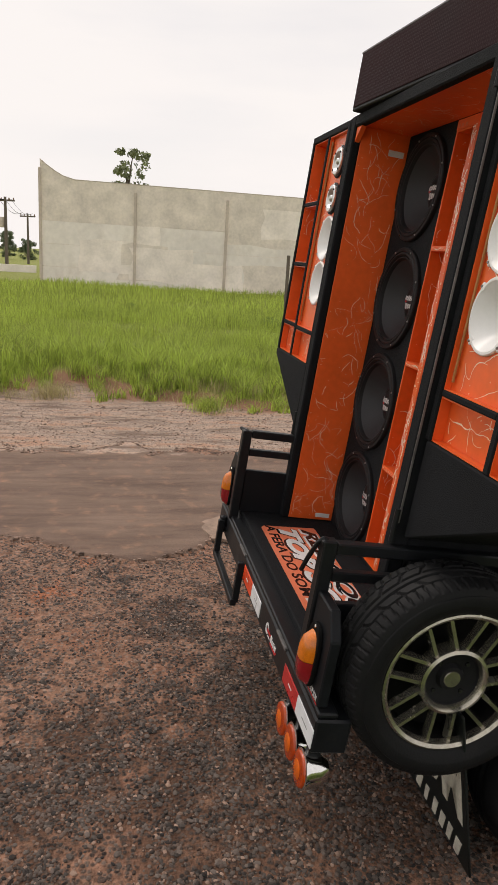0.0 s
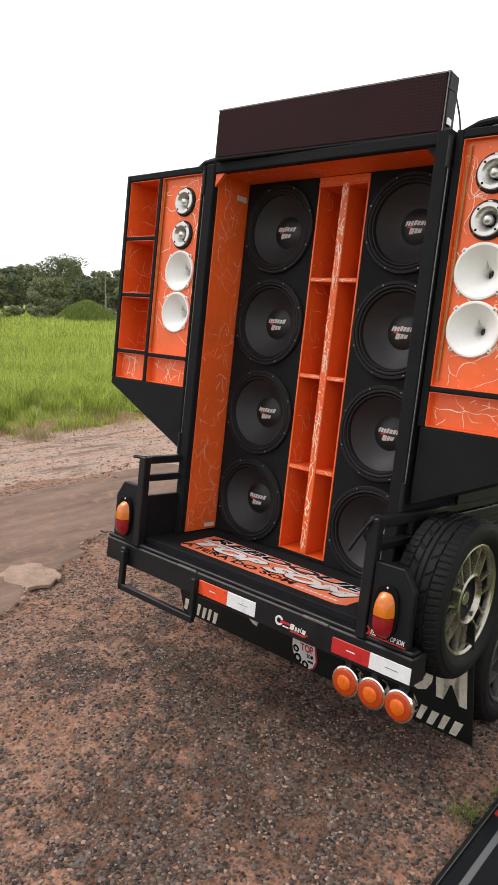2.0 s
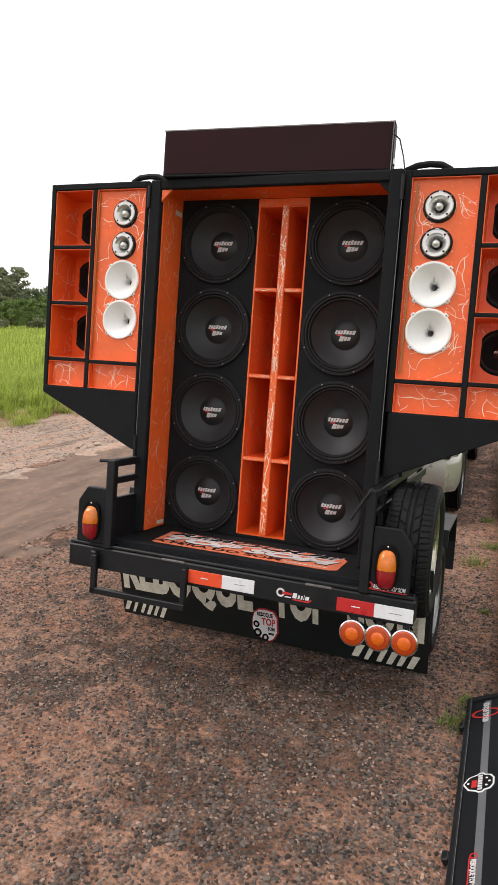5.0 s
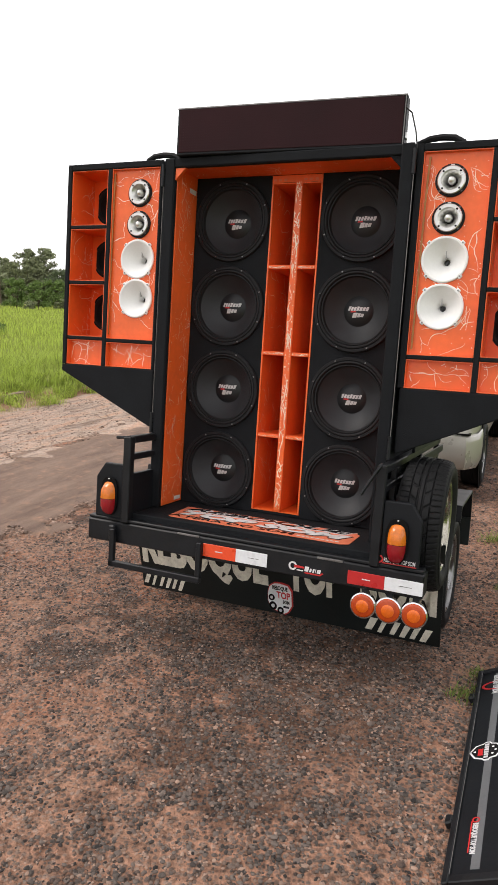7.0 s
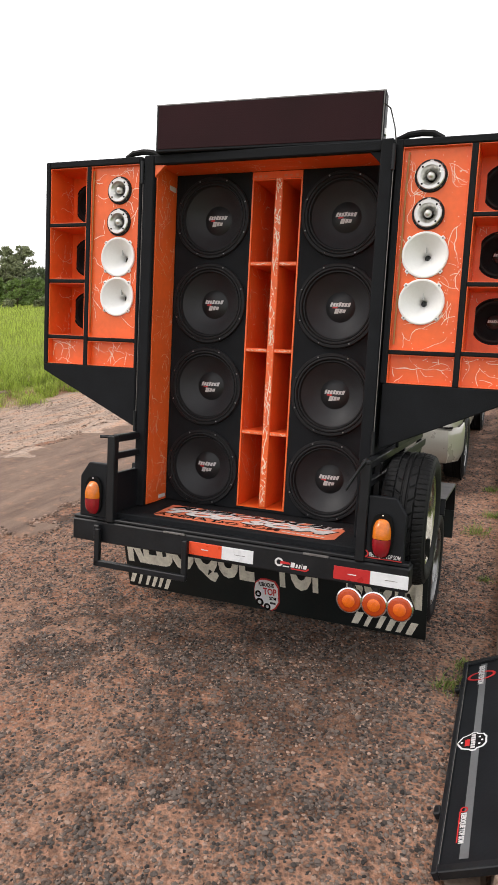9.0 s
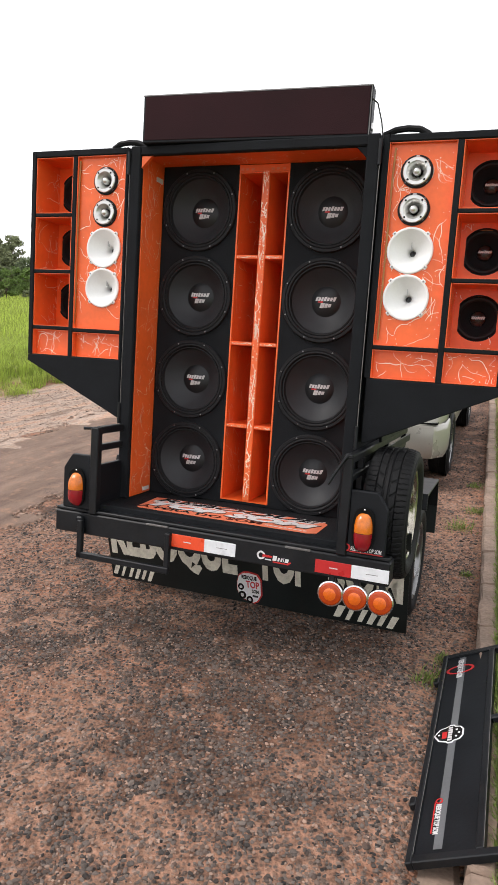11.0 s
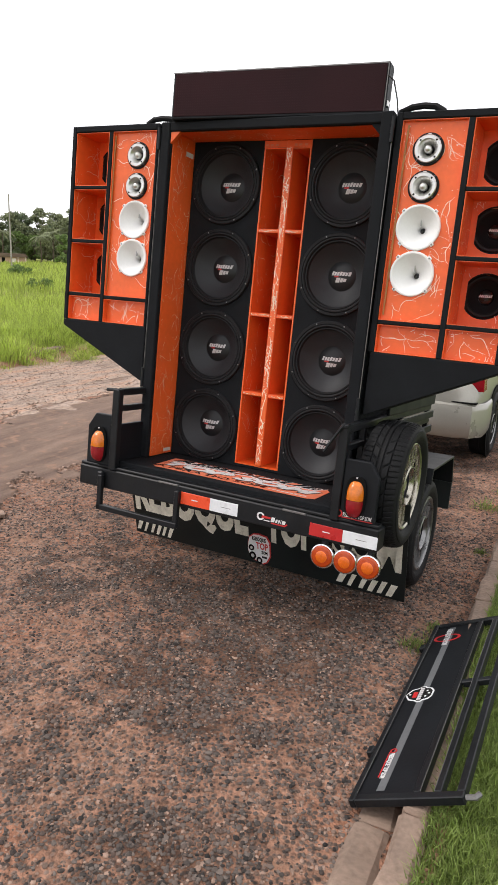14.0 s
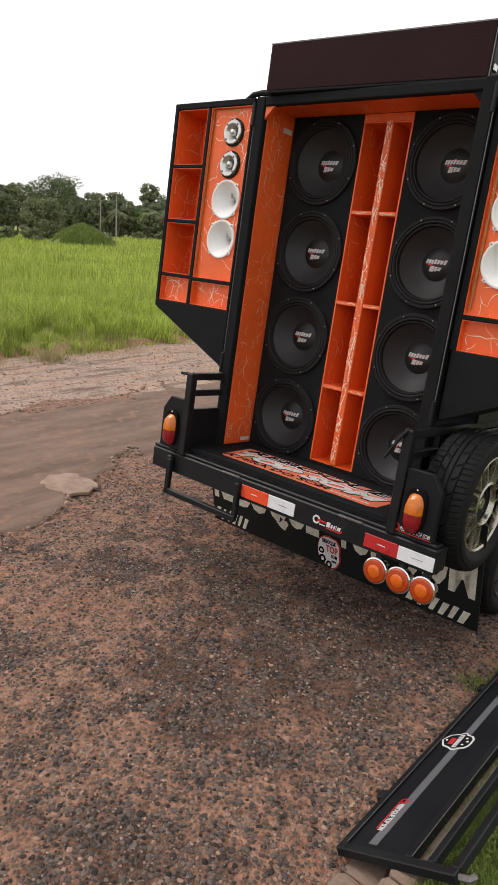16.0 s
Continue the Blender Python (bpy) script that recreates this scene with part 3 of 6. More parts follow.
part("drawbar", tube([(0, 1.28, 0.5), (0, 1.9, 0.47), (0, 2.55, 0.52), (0, 2.72, 0.53)], 0.04, 8), M_STEEL_BLACK, trailer, smooth=True)
part("axle", tube([(-0.78, 0.60, 0.345), (0.78, 0.60, 0.345)], 0.03, 8), M_STEEL_BLACK, trailer)

# corner posts and side fences
for sx in (-1, 1):
    x = 0.602 if sx > 0 else -0.58
    part("corner_post", boxes((x - 0.02, x + 0.02, -0.255, -0.215, 0.56, 0.965), bevel=0.004), M_STEEL_BLACK, trailer)
    part("top_rail", boxes((x - 0.018, x + 0.018, -0.215, 1.30, 0.935, 0.968), bevel=0.004), M_STEEL_BLACK, trailer)
    part("middle_rail", boxes((x - 0.015, x + 0.015, -0.215, 1.30, 0.855, 0.885), bevel=0.004), M_STEEL_BLACK, trailer)
    part("side_board", boxes((x - 0.012, x + 0.012, -0.215, 1.30, 0.60, 0.79), bevel=0.003), M_BLACK, trailer)
    for y in (0.02, 0.65, 1.27):
        part("fence_upright", boxes((x - 0.014, x + 0.014, y - 0.018, y + 0.018, 0.79, 0.935), bevel=0.003), M_STEEL_BLACK, trailer)
part("post_latch", tube([(-0.575, -0.235, 0.962), (-0.64, -0.25, 0.958)], 0.008, 6), M_STEEL_BLACK, trailer)
part("post_latch", tube([(0.602, -0.24, 0.972), (0.602, -0.25, 0.975), (0.590, -0.262, 0.955), (0.560, -0.270, 0.90), (0.532, -0.273, 0.848)], 0.007, 6), M_STEEL_BLACK, trailer)
part("post_latch", boxes((0.584, 0.622, -0.258, -0.214, 0.955, 0.974), bevel=0.005), M_STEEL_BLACK, trailer)
# slatted box side ahead of the spare wheel
for z0, z1 in ((0.80, 0.845), (0.89, 0.93), (0.972, 1.03)):
    part("side_slat", boxes((0.622, 0.636, 0.30, 1.31, z0, z1), bevel=0.003), M_BLACK, trailer)
part("edge_trim", boxes((0.637, 0.640, 0.32, 1.31, 0.934, 0.938), bevel=0), M_BARE, trailer)
part("edge_trim", boxes((0.637, 0.640, 0.32, 1.31, 1.032, 1.036), bevel=0), M_BARE, trailer)

# lamp brackets and tail lamps
for sx, xc in ((1, 0.692), (-1, -0.662)):
    o = [(xc - sx * 0.07, 0.575), (xc + sx * 0.085, 0.575), (xc + sx * 0.085, 0.765), (xc + sx * 0.04, 0.832), (xc - sx * 0.07, 0.832)]
    part("lamp_bracket", prism(o, -0.245, -0.215, 0.004), M_BLACK, trailer)
    lampx = xc - 0.006
    tail = thing("tail_lamp", pose(lampx, -0.246, 0.672), "", "")
    tail.parent = trailer
    base, amber, red = bmesh.new(), bmesh.new(), bmesh.new()
    def full(c):
        return math.copysign(abs(c) ** 0.72, c)
    def oval(k, w=0.037, h=0.077):
        a = 2 * math.pi * k / 32
        return (w * full(math.cos(a)), h * full(math.sin(a)))
    prism([(u * 1.25, v * 1.17 + 0.006) for u, v in map(oval, range(32))], -0.012, 0.0, 0.002, base)
    part("lamp_base", base, M_PLASTIC_SHADE, tail)
    for bm, lo, hi in ((amber, 0, 1), (red, -1, 0)):
        rows = []
        for ring_ in range(6):
            t = ring_ / 5
            row = []
            for k in range(33):
                a = math.pi * k / 32 + (math.pi if lo < 0 else 0)
                u, v = 0.037 * full(math.cos(a)) * t, 0.077 * full(math.sin(a)) * t
                v = v - 0.004 + (0.0008 if lo >= 0 else -0.0008)
                row.append(bm.verts.new((u, -0.012 - 0.032 * math.sqrt(max(0, 1 - t ** 2.6)), v)))
            rows.append(row)
        for p, q in zip(rows, rows[1:]):
            for i in range(32):
                try:
                    bm.faces.new((p[i], p[i + 1], q[i + 1], q[i]))
                except ValueError:
                    pass
        bmesh.ops.remove_doubles(bm, verts=bm.verts, dist=1e-5)
        part("lens", bm, M_AMBER if lo >= 0 else M_REDLENS, tail, "amber lens" if lo >= 0 else "dark red lens", smooth=True)
    part("screw", lathe([(0, 0.003), (0.004, 0.002), (0.005, 0)], 8), M_CHROME, tail, at=pose(0, -0.012, 0.088, 90))

# small writing below the lamp
part("small_sign", lettering("REBOQUE TOP SOM", 0.125, 0.017, 0.001, 0.1, 0.012), M_INK, trailer, "small white lettering", at=pose(0.640, -0.2465, 0.586, 90))
part("small_badge", lathe([(0.010, 0), (0.010, 0.001), (0.016, 0.001), (0.016, 0)], 20), M_RED_INK, trailer, "small red ring badge", at=pose(0.622, -0.246, 0.595, 90))
part("small_badge", boxes((0.634, 0.77, -0.2462, -0.2455, 0.5785, 0.5825), bevel=0), M_RED_INK, trailer)

# reflector strips
for x0, xm, x1, z0, z1, red in ((-0.162, -0.003, 0.145, 0.474, 0.532, M_ORANGE_TAPE), (0.50, 0.651, 0.804, 0.472, 0.527, M_RED_TAPE)):
    part("reflector", boxes((x0, xm, -0.253, -0.2495, z0, z1), bevel=0.001), red, trailer, "red reflective strip")
    part("reflector", boxes((xm + 0.0005, x1, -0.253, -0.2495, z0, z1), bevel=0.001), M_WHITE_TAPE, trailer, "white reflective strip")
    part("reflector_mark", boxes((x0 + 0.06, x0 + 0.095, -0.2537, -0.2528, (z0 + z1) / 2 - 0.002, (z0 + z1) / 2 + 0.002), bevel=0), M_INK, trailer)
    part("reflector_mark", boxes((xm + 0.06, xm + 0.11, -0.2537, -0.2528, (z0 + z1) / 2 - 0.001, (z0 + z1) / 2 + 0.001), bevel=0), M_BARE, trailer)
# maker's sticker on the bumper: plain shapes
part("bumper_sticker", lathe([(0.011, 0), (0.011, 0.0022), (0.0185, 0.0022), (0.0185, 0)], 20), M_INK, trailer, "white sticker ring", at=pose(0.262, -0.25, 0.504, 90))
part("bumper_sticker", prism([(0.268, 0.498), (0.312, 0.500), (0.314, 0.507), (0.270, 0.510)], -0.2526, -0.2515, 0), M_RED_INK, trailer, "red sticker bar")
part("bumper_sticker", prism([(0.280, 0.487), (0.308, 0.487), (0.310, 0.4915), (0.282, 0.492)], -0.2526, -0.2515, 0), M_INK, trailer, "white sticker bar")
for k, (u0, u1, h) in enumerate(((0.314, 0.334, 0.021), (0.336, 0.347, 0.015), (0.349, 0.359, 0.015), (0.361, 0.366, 0.019), (0.368, 0.386, 0.015))):
    part("bumper_sticker", prism([(u0, 0.489), (u1 - 0.003, 0.489), (u1, 0.489 + h), (u0 + 0.003, 0.489 + h)], -0.2522, -0.2495, 0), M_INK, trailer, "white sticker bar")
part("bumper_sticker", prism([(0.316, 0.4805), (0.384, 0.479), (0.396, 0.489), (0.392, 0.494), (0.380, 0.4845), (0.316, 0.4855)], -0.2518, -0.2495, 0), M_RED_INK, trailer, "red sticker swoosh")
# round amber lamps below the bumper
M_AMBERCORE = surface("bright_orange_lens", (0.70, 0.125, 0.006), 0.18, var=0.2, scale=60, fine=240, bump=0.4, coat=0.4)
for x in (0.573, 0.676, 0.779):
    lampm = thing("marker_lamp", pose(x, -0.242, 0.392), "", "")
    lampm.parent = trailer
    part("lamp_cup", lathe([(0, -0.06), (0.028, -0.058), (0.046, -0.03), (0.051, 0.0), (0.0535, 0.006), (0.0535, 0.012), (0.048, 0.014)], 40), M_CHROME, lampm, "chrome cup and rim", smooth=True, at=pose(0, 0, 0, 90))
    rings_ = [(0.048, 0.012), (0.047, 0.018)]
    for k in range(8):
        rr = 0.045 * (1 - k / 8)
        rings_ += [(rr, 0.020 + 0.0007 * k + 0.0007 * (k % 2))]
    rings_ += [(0, 0.026)]
    part("lens", lathe(rings_, 40), M_DEEPAMBER, lampm, "ribbed orange lens", smooth=True, at=pose(0, 0, 0, 90))
    part("lens_core", lathe([(0.026, 0.0235), (0.022, 0.0255), (0.012, 0.0268), (0, 0.0272)], 32), M_AMBERCORE, lampm, "lighter orange lens middle", smooth=True, at=pose(0, 0, 0, 90))
    part("lamp_stem", boxes((-0.012, 0.012, -0.005, 0.03, 0.045, 0.07), bevel=0.002), M_STEEL_BLACK, lampm)

# folding step frame
part("step_bar", boxes((-0.638, -0.612, -0.285, -0.26, 0.355, 0.53), bevel=0.003), M_STEEL_BLACK, trailer)
part("step_bar", boxes((-0.64, -0.160, -0.285, -0.26, 0.352, 0.380), bevel=0.003), M_STEEL_BLACK, trailer)
part("step_bar", boxes((-0.186, -0.162, -0.278, -0.252, 0.365, 0.535), bevel=0.003), M_STEEL_BLACK, trailer)
part("step_hinge", boxes((-0.652, -0.620, -0.275, -0.248, 0.470, 0.545), bevel=0.006), M_STEEL_BLACK, trailer)

# mud flap with painted writing
flap = part("mud_flap", boxes((-0.785, 0.833, 0.241, 0.249, 0.088, 0.56), bevel=0.002), M_FLAP, trailer, "wide black rubber mud flap")
flap.matrix_basis = pose(0, 0.2405, 0.26, 17) @ Matrix.Diagonal((1, 1, 1.17, 1)) @ pose(0, -0.2405, -0.26)
for word, x0, width in (("REBOQUE", -0.766, 0.740), ("TOP", 0.078, 0.278), ("SOM", 0.450, 0.360)):
    part("flap_lettering", lettering(word, width, 0.190, 0.0015, 0.0, 0.035 if word == "SOM" else 0.055), M_CREAM, flap, "large cream block letters", at=pose(x0, 0.2405, 0.240, 90))
for x0, wide in ((-0.768, 0.252), (0.484, 0.312)):
    for u0, u1, z0, z1 in ((0.00, 0.15, 0.110, 0.170), (0.19, 0.30, 0.104, 0.166), (0.38, 0.50, 0.106, 0.170), (0.53, 0.66, 0.103, 0.164), (0.69, 0.81, 0.105, 0.168), (0.84, 0.98, 0.102, 0.163)):
        part("flap_bar", prism([(x0 + wide * u0 - 0.008, z0), (x0 + wide * u1 - 0.022, z0), (x0 + wide * u1 + 0.008, z1), (x0 + wide * u0 + 0.018, z1)], 0.2388, 0.2412, 0), M_CREAM, flap, "slanted cream painted bar")
badge = [(-0.056, 0.055), (-0.03, 0.074), (0.0, 0.078), (0.045, 0.072), (0.064, 0.045), (0.064, -0.03), (0.044, -0.064), (0.022, -0.078), (-0.012, -0.07), (-0.052, -0.058), (-0.068, -0.02), (-0.066, 0.022)]
part("flap_sticker", prism([(0.038 + u * 1.05, 0.174 + v * 1.05) for u, v in badge], 0.2390, 0.2412, 0), M_RED_TAPE, flap, "red sticker border")
part("flap_sticker", prism([(0.035 + u * 0.97, 0.173 + v * 0.97) for u, v in badge], 0.2378, 0.2395, 0), M_INK, flap, "white cut-out sticker")
part("flap_sticker", lettering("REBOQUE", 0.082, 0.020, 0.001, 0.0, 0.03), M_CAP, flap, "black sticker word", at=pose(-0.004, 0.2376, 0.216, 90))
part("flap_sticker", lettering("TOP", 0.072, 0.034, 0.001, 0.0, 0.03), M_RED_INK, flap, "red sticker word", at=pose(0.018, 0.2376, 0.175, 90))
part("flap_sticker", lettering("SOM", 0.036, 0.017, 0.001, 0.0, 0.03), M_CAP, flap, "black sticker word", at=pose(0.050, 0.2376, 0.150, 90))
part("flap_sticker", boxes((0.052, 0.082, 0.2368, 0.2378, 0.128, 0.138), bevel=0), M_CAP, flap)
for u, v, rr in ((-0.010, 0.172, 0.017), (-0.004, 0.130, 0.021), (0.036, 0.112, 0.018)):
    part("flap_sticker", lathe([(0, 0.001), (rr, 0.001), (rr, 0)], 18), M_CAP, flap, "black sticker disc", at=pose(u, 0.2377, v, 90))
    part("flap_sticker", lathe([(0, 0.001), (rr * 0.45, 0.001), (rr * 0.45, 0)], 14), M_MARK, flap, "grey disc middle", at=pose(u, 0.2366, v, 90))

# road wheels and mudguards
for sx in (1, -1):
    w = thing("road_wheel", pose(sx * 0.735, 0.60, 0.352, 0, 90 * sx, 0), "", "")
    w.parent = trailer
    tyre(w, 0.288, 0.19, 0.19, seg=108)
    rim_mesh(w, 0.19, 0.085, 5, M_ALLOY)
    guard = [(0.395, 0.66), (0.41, 0.735), (0.92, 0.735), (0.99, 0.58), (0.985, 0.55), (0.975, 0.575), (0.91, 0.722), (0.42, 0.722), (0.405, 0.655)]
    g = part("mudguard", prism(guard, sx * 0.623, sx * 0.862, 0.002, plane="yz"), M_STEEL_BLACK, trailer, "dark steel mudguard")
    part("mudguard_skirt", boxes((sx * 0.623 if sx > 0 else -0.862, 0.862 if sx > 0 else -0.623, 0.968, 0.985, 0.42, 0.575), bevel=0.002), M_FLAP, trailer)

# ---------------------------------------------------------------- cabinets
cab = thing("speaker_cabinet", TR, "tall black speaker cabinet with an orange streaked inside", "speaker cabinet")
part("side_wall", boxes((-0.58, -0.538, 0.004, 0.80, 0.602, 2.262), bevel=0.004), M_CARPET, cab)
part("side_wall", boxes((0.538, 0.58, 0.004, 0.80, 0.602, 2.262), bevel=0.004), M_CARPET, cab)
part("top_wall", boxes((-0.537, 0.537, 0.004, 0.80, 2.238, 2.262), bevel=0.003), M_CARPET, cab)
part("back_wall", boxes((-0.537, 0.537, 0.775, 0.798, 0.603, 2.237), bevel=0.002), M_CARPET, cab)
part("front_frame", boxes((-0.586, -0.533, -0.03, 0.003, 0.602, 2.266), bevel=0.005), M_CARPET, cab)
part("front_frame", boxes((0.527, 0.580, -0.045, 0.003, 0.602, 2.266), bevel=0.005), M_CARPET, cab)
part("front_frame", boxes((-0.5325, 0.5325, -0.03, 0.003, 2.223, 2.266), bevel=0.005), M_CARPET, cab)
for sx in (-1, 1):
    part("corner_gusset", prism([(sx * 0.532, 2.222), (sx * 0.478, 2.222), (sx * 0.532, 2.168)], -0.02, 0.0, 0.001), M_CARPET if sx > 0 else M_ORANGE, cab)
YB = 0.205      # front of the baffles
# orange lining
lining_l = part("inner_lining", boxes((-0.537, -0.531, 0.004, YB - 0.001, 0.606, 2.236), bevel=0.001), M_ORANGE, cab, "glossy orange lining with cream streaks")
tagged(part("paint_splatter", streaks((0.008, YB - 0.004), (0.62, 2.22), 85, 1, lift_x(-0.5302), 0.16, 0.0017), M_STREAK, lining_l), kind="stuff")
lining_r = part("inner_lining", boxes((0.531, 0.537, 0.004, YB - 0.001, 0.606, 2.236), bevel=0.001), M_ORANGE, cab, "glossy orange lining with cream streaks")
tagged(part("paint_splatter", streaks((0.008, YB - 0.004), (0.62, 2.22), 40, 2, lift_x(0.5302), 0.3), M_STREAK, lining_r), kind="stuff")
lining_t = part("inner_lining", boxes((-0.530, 0.530, 0.004, YB - 0.001, 2.231, 2.237), bevel=0.001), M_ORANGE, cab, "glossy orange lining")
tagged(part("paint_splatter", streaks((-0.52, 0.52), (0.01, YB - 0.005), 30, 3, lambda u, v: (u, v, 2.2302), 0.15), M_STREAK, lining_t), kind="stuff")
part("silver_badge", boxes((-0.5305, -0.5285, 0.125, 0.19, 2.145, 2.168), bevel=0.0005), M_INK, cab, "small pale badge plate")
part("silver_badge", boxes((-0.5305, -0.5285, 0.125, 0.19, 0.618, 0.637), bevel=0.0005), M_INK, cab, "small pale badge plate")
for x0 in (-0.122, -0.097, -0.07, 0.03, 0.055, 0.085):
    part("pale_badge", boxes((x0, x0 + 0.015, YB - 0.0035, YB - 0.0026, 2.203, 2.213), bevel=0), M_BANNER, cab, "faint pale mark")
# baffles either side of the port
PX0, PX1, PM = -0.130, 0.121, 0.007
SUB_Z = (2.022, 1.612, 1.202, 0.792)
part("baffle", holed(-0.530, PX0 - 0.001, 0.603, 2.230, YB, YB + 0.023, [(-0.328, z, 0.186) for z in SUB_Z]), M_CARPET, cab)
part("baffle", holed(PX1 + 0.001, 0.530, 0.603, 2.230, YB, YB + 0.023, [(0.322, z, 0.186) for z in SUB_Z]), M_CARPET, cab)
# central port with its crossing shelves
port = [((PX0, PX0 + 0.008), "l"), ((PX1 - 0.008, PX1), "r")]
for (x0, x1), side in port:
    w = part("port_side", boxes((x0, x1, YB - 0.001, 0.56, 0.622, 2.230), bevel=0.001), M_ORANGE, cab)
    x = x1 + 0.0006 if side == "l" else x0 - 0.0006
    tagged(part("paint_splatter", streaks((0.21, 0.55), (0.64, 2.2), 75, 5 if side == "l" else 6, lift_x(x), 0.2), M_STREAK, w), kind="stuff")
w = part("port_back", boxes((PX0 + 0.009, PX1 - 0.009, 0.552, 0.56, 0.622, 2.230), bevel=0.001), M_ORANGE, cab)
tagged(part("paint_splatter", streaks((PX0 + 0.012, PX1 - 0.012), (0.62, 2.2), 40, 7, lift_y(0.5512), 0.2), M_STREAK, w), kind="stuff")
w = part("port_divider", boxes((PM - 0.018, PM + 0.018, YB - 0.004, 0.551, 0.6225, 2.229), bevel=0.003), M_ORANGE, cab)
tagged(part("paint_splatter", streaks((PM - 0.016, PM + 0.016), (0.63, 2.2), 80, 8, lift_y(YB - 0.0048), 0.3, 0.004), M_STREAK, w), kind="stuff")
part("port_header", boxes((PX0, PX1, YB - 0.0025, YB - 0.0012, 2.196, 2.229), bevel=0.001), M_ORANGE, cab)
for z in (1.805, 1.394, 0.992):
    for x0, x1 in ((PX0 + 0.009, PM - 0.0185), (PM + 0.0185, PX1 - 0.009)):
        w = part("port_shelf", boxes((x0, x1, YB - 0.002, 0.551, z - 0.009, z + 0.009), bevel=0.002), M_ORANGE, cab)
        tagged(part("paint_splatter", streaks((x0, x1), (z - 0.008, z + 0.008), 16, int(z * 100 + x0 * 10), lift_y(YB - 0.0027), 0.06), M_STREAK, w), kind="stuff")
part("port_top", boxes((PX0 + 0.009, PX1 - 0.009, YB, 0.551, 2.190, 2.1955), bevel=0), M_ORANGE, cab)
part("port_floor", boxes((PX0, PX1, YB, 0.56, 0.617, 0.6215), bevel=0), M_ORANGE, cab)
part("port_sill", boxes((PX0, PX1, YB, YB + 0.02, 0.603, 0.6165), bevel=0.001), M_CARPET, cab)
# hinge strips and wires beside the frame
for sx in (-1, 1):
    hx, hy = (0.583, -0.044) if sx > 0 else (-0.592, -0.024)
    part("hinge_strip", boxes((hx - 0.0014, hx + 0.0014, hy, hy + 0.006, 1.03, 2.16), bevel=0.0004), M_BARE, cab, "thin bare steel hinge strip")
    for z in (1.02, 2.19):
        part("hinge_knuckle", tube([(hx, hy - 0.006, z - 0.05), (hx, hy - 0.006, z + 0.05)], 0.008, 8), M_STEEL_BLACK, cab)


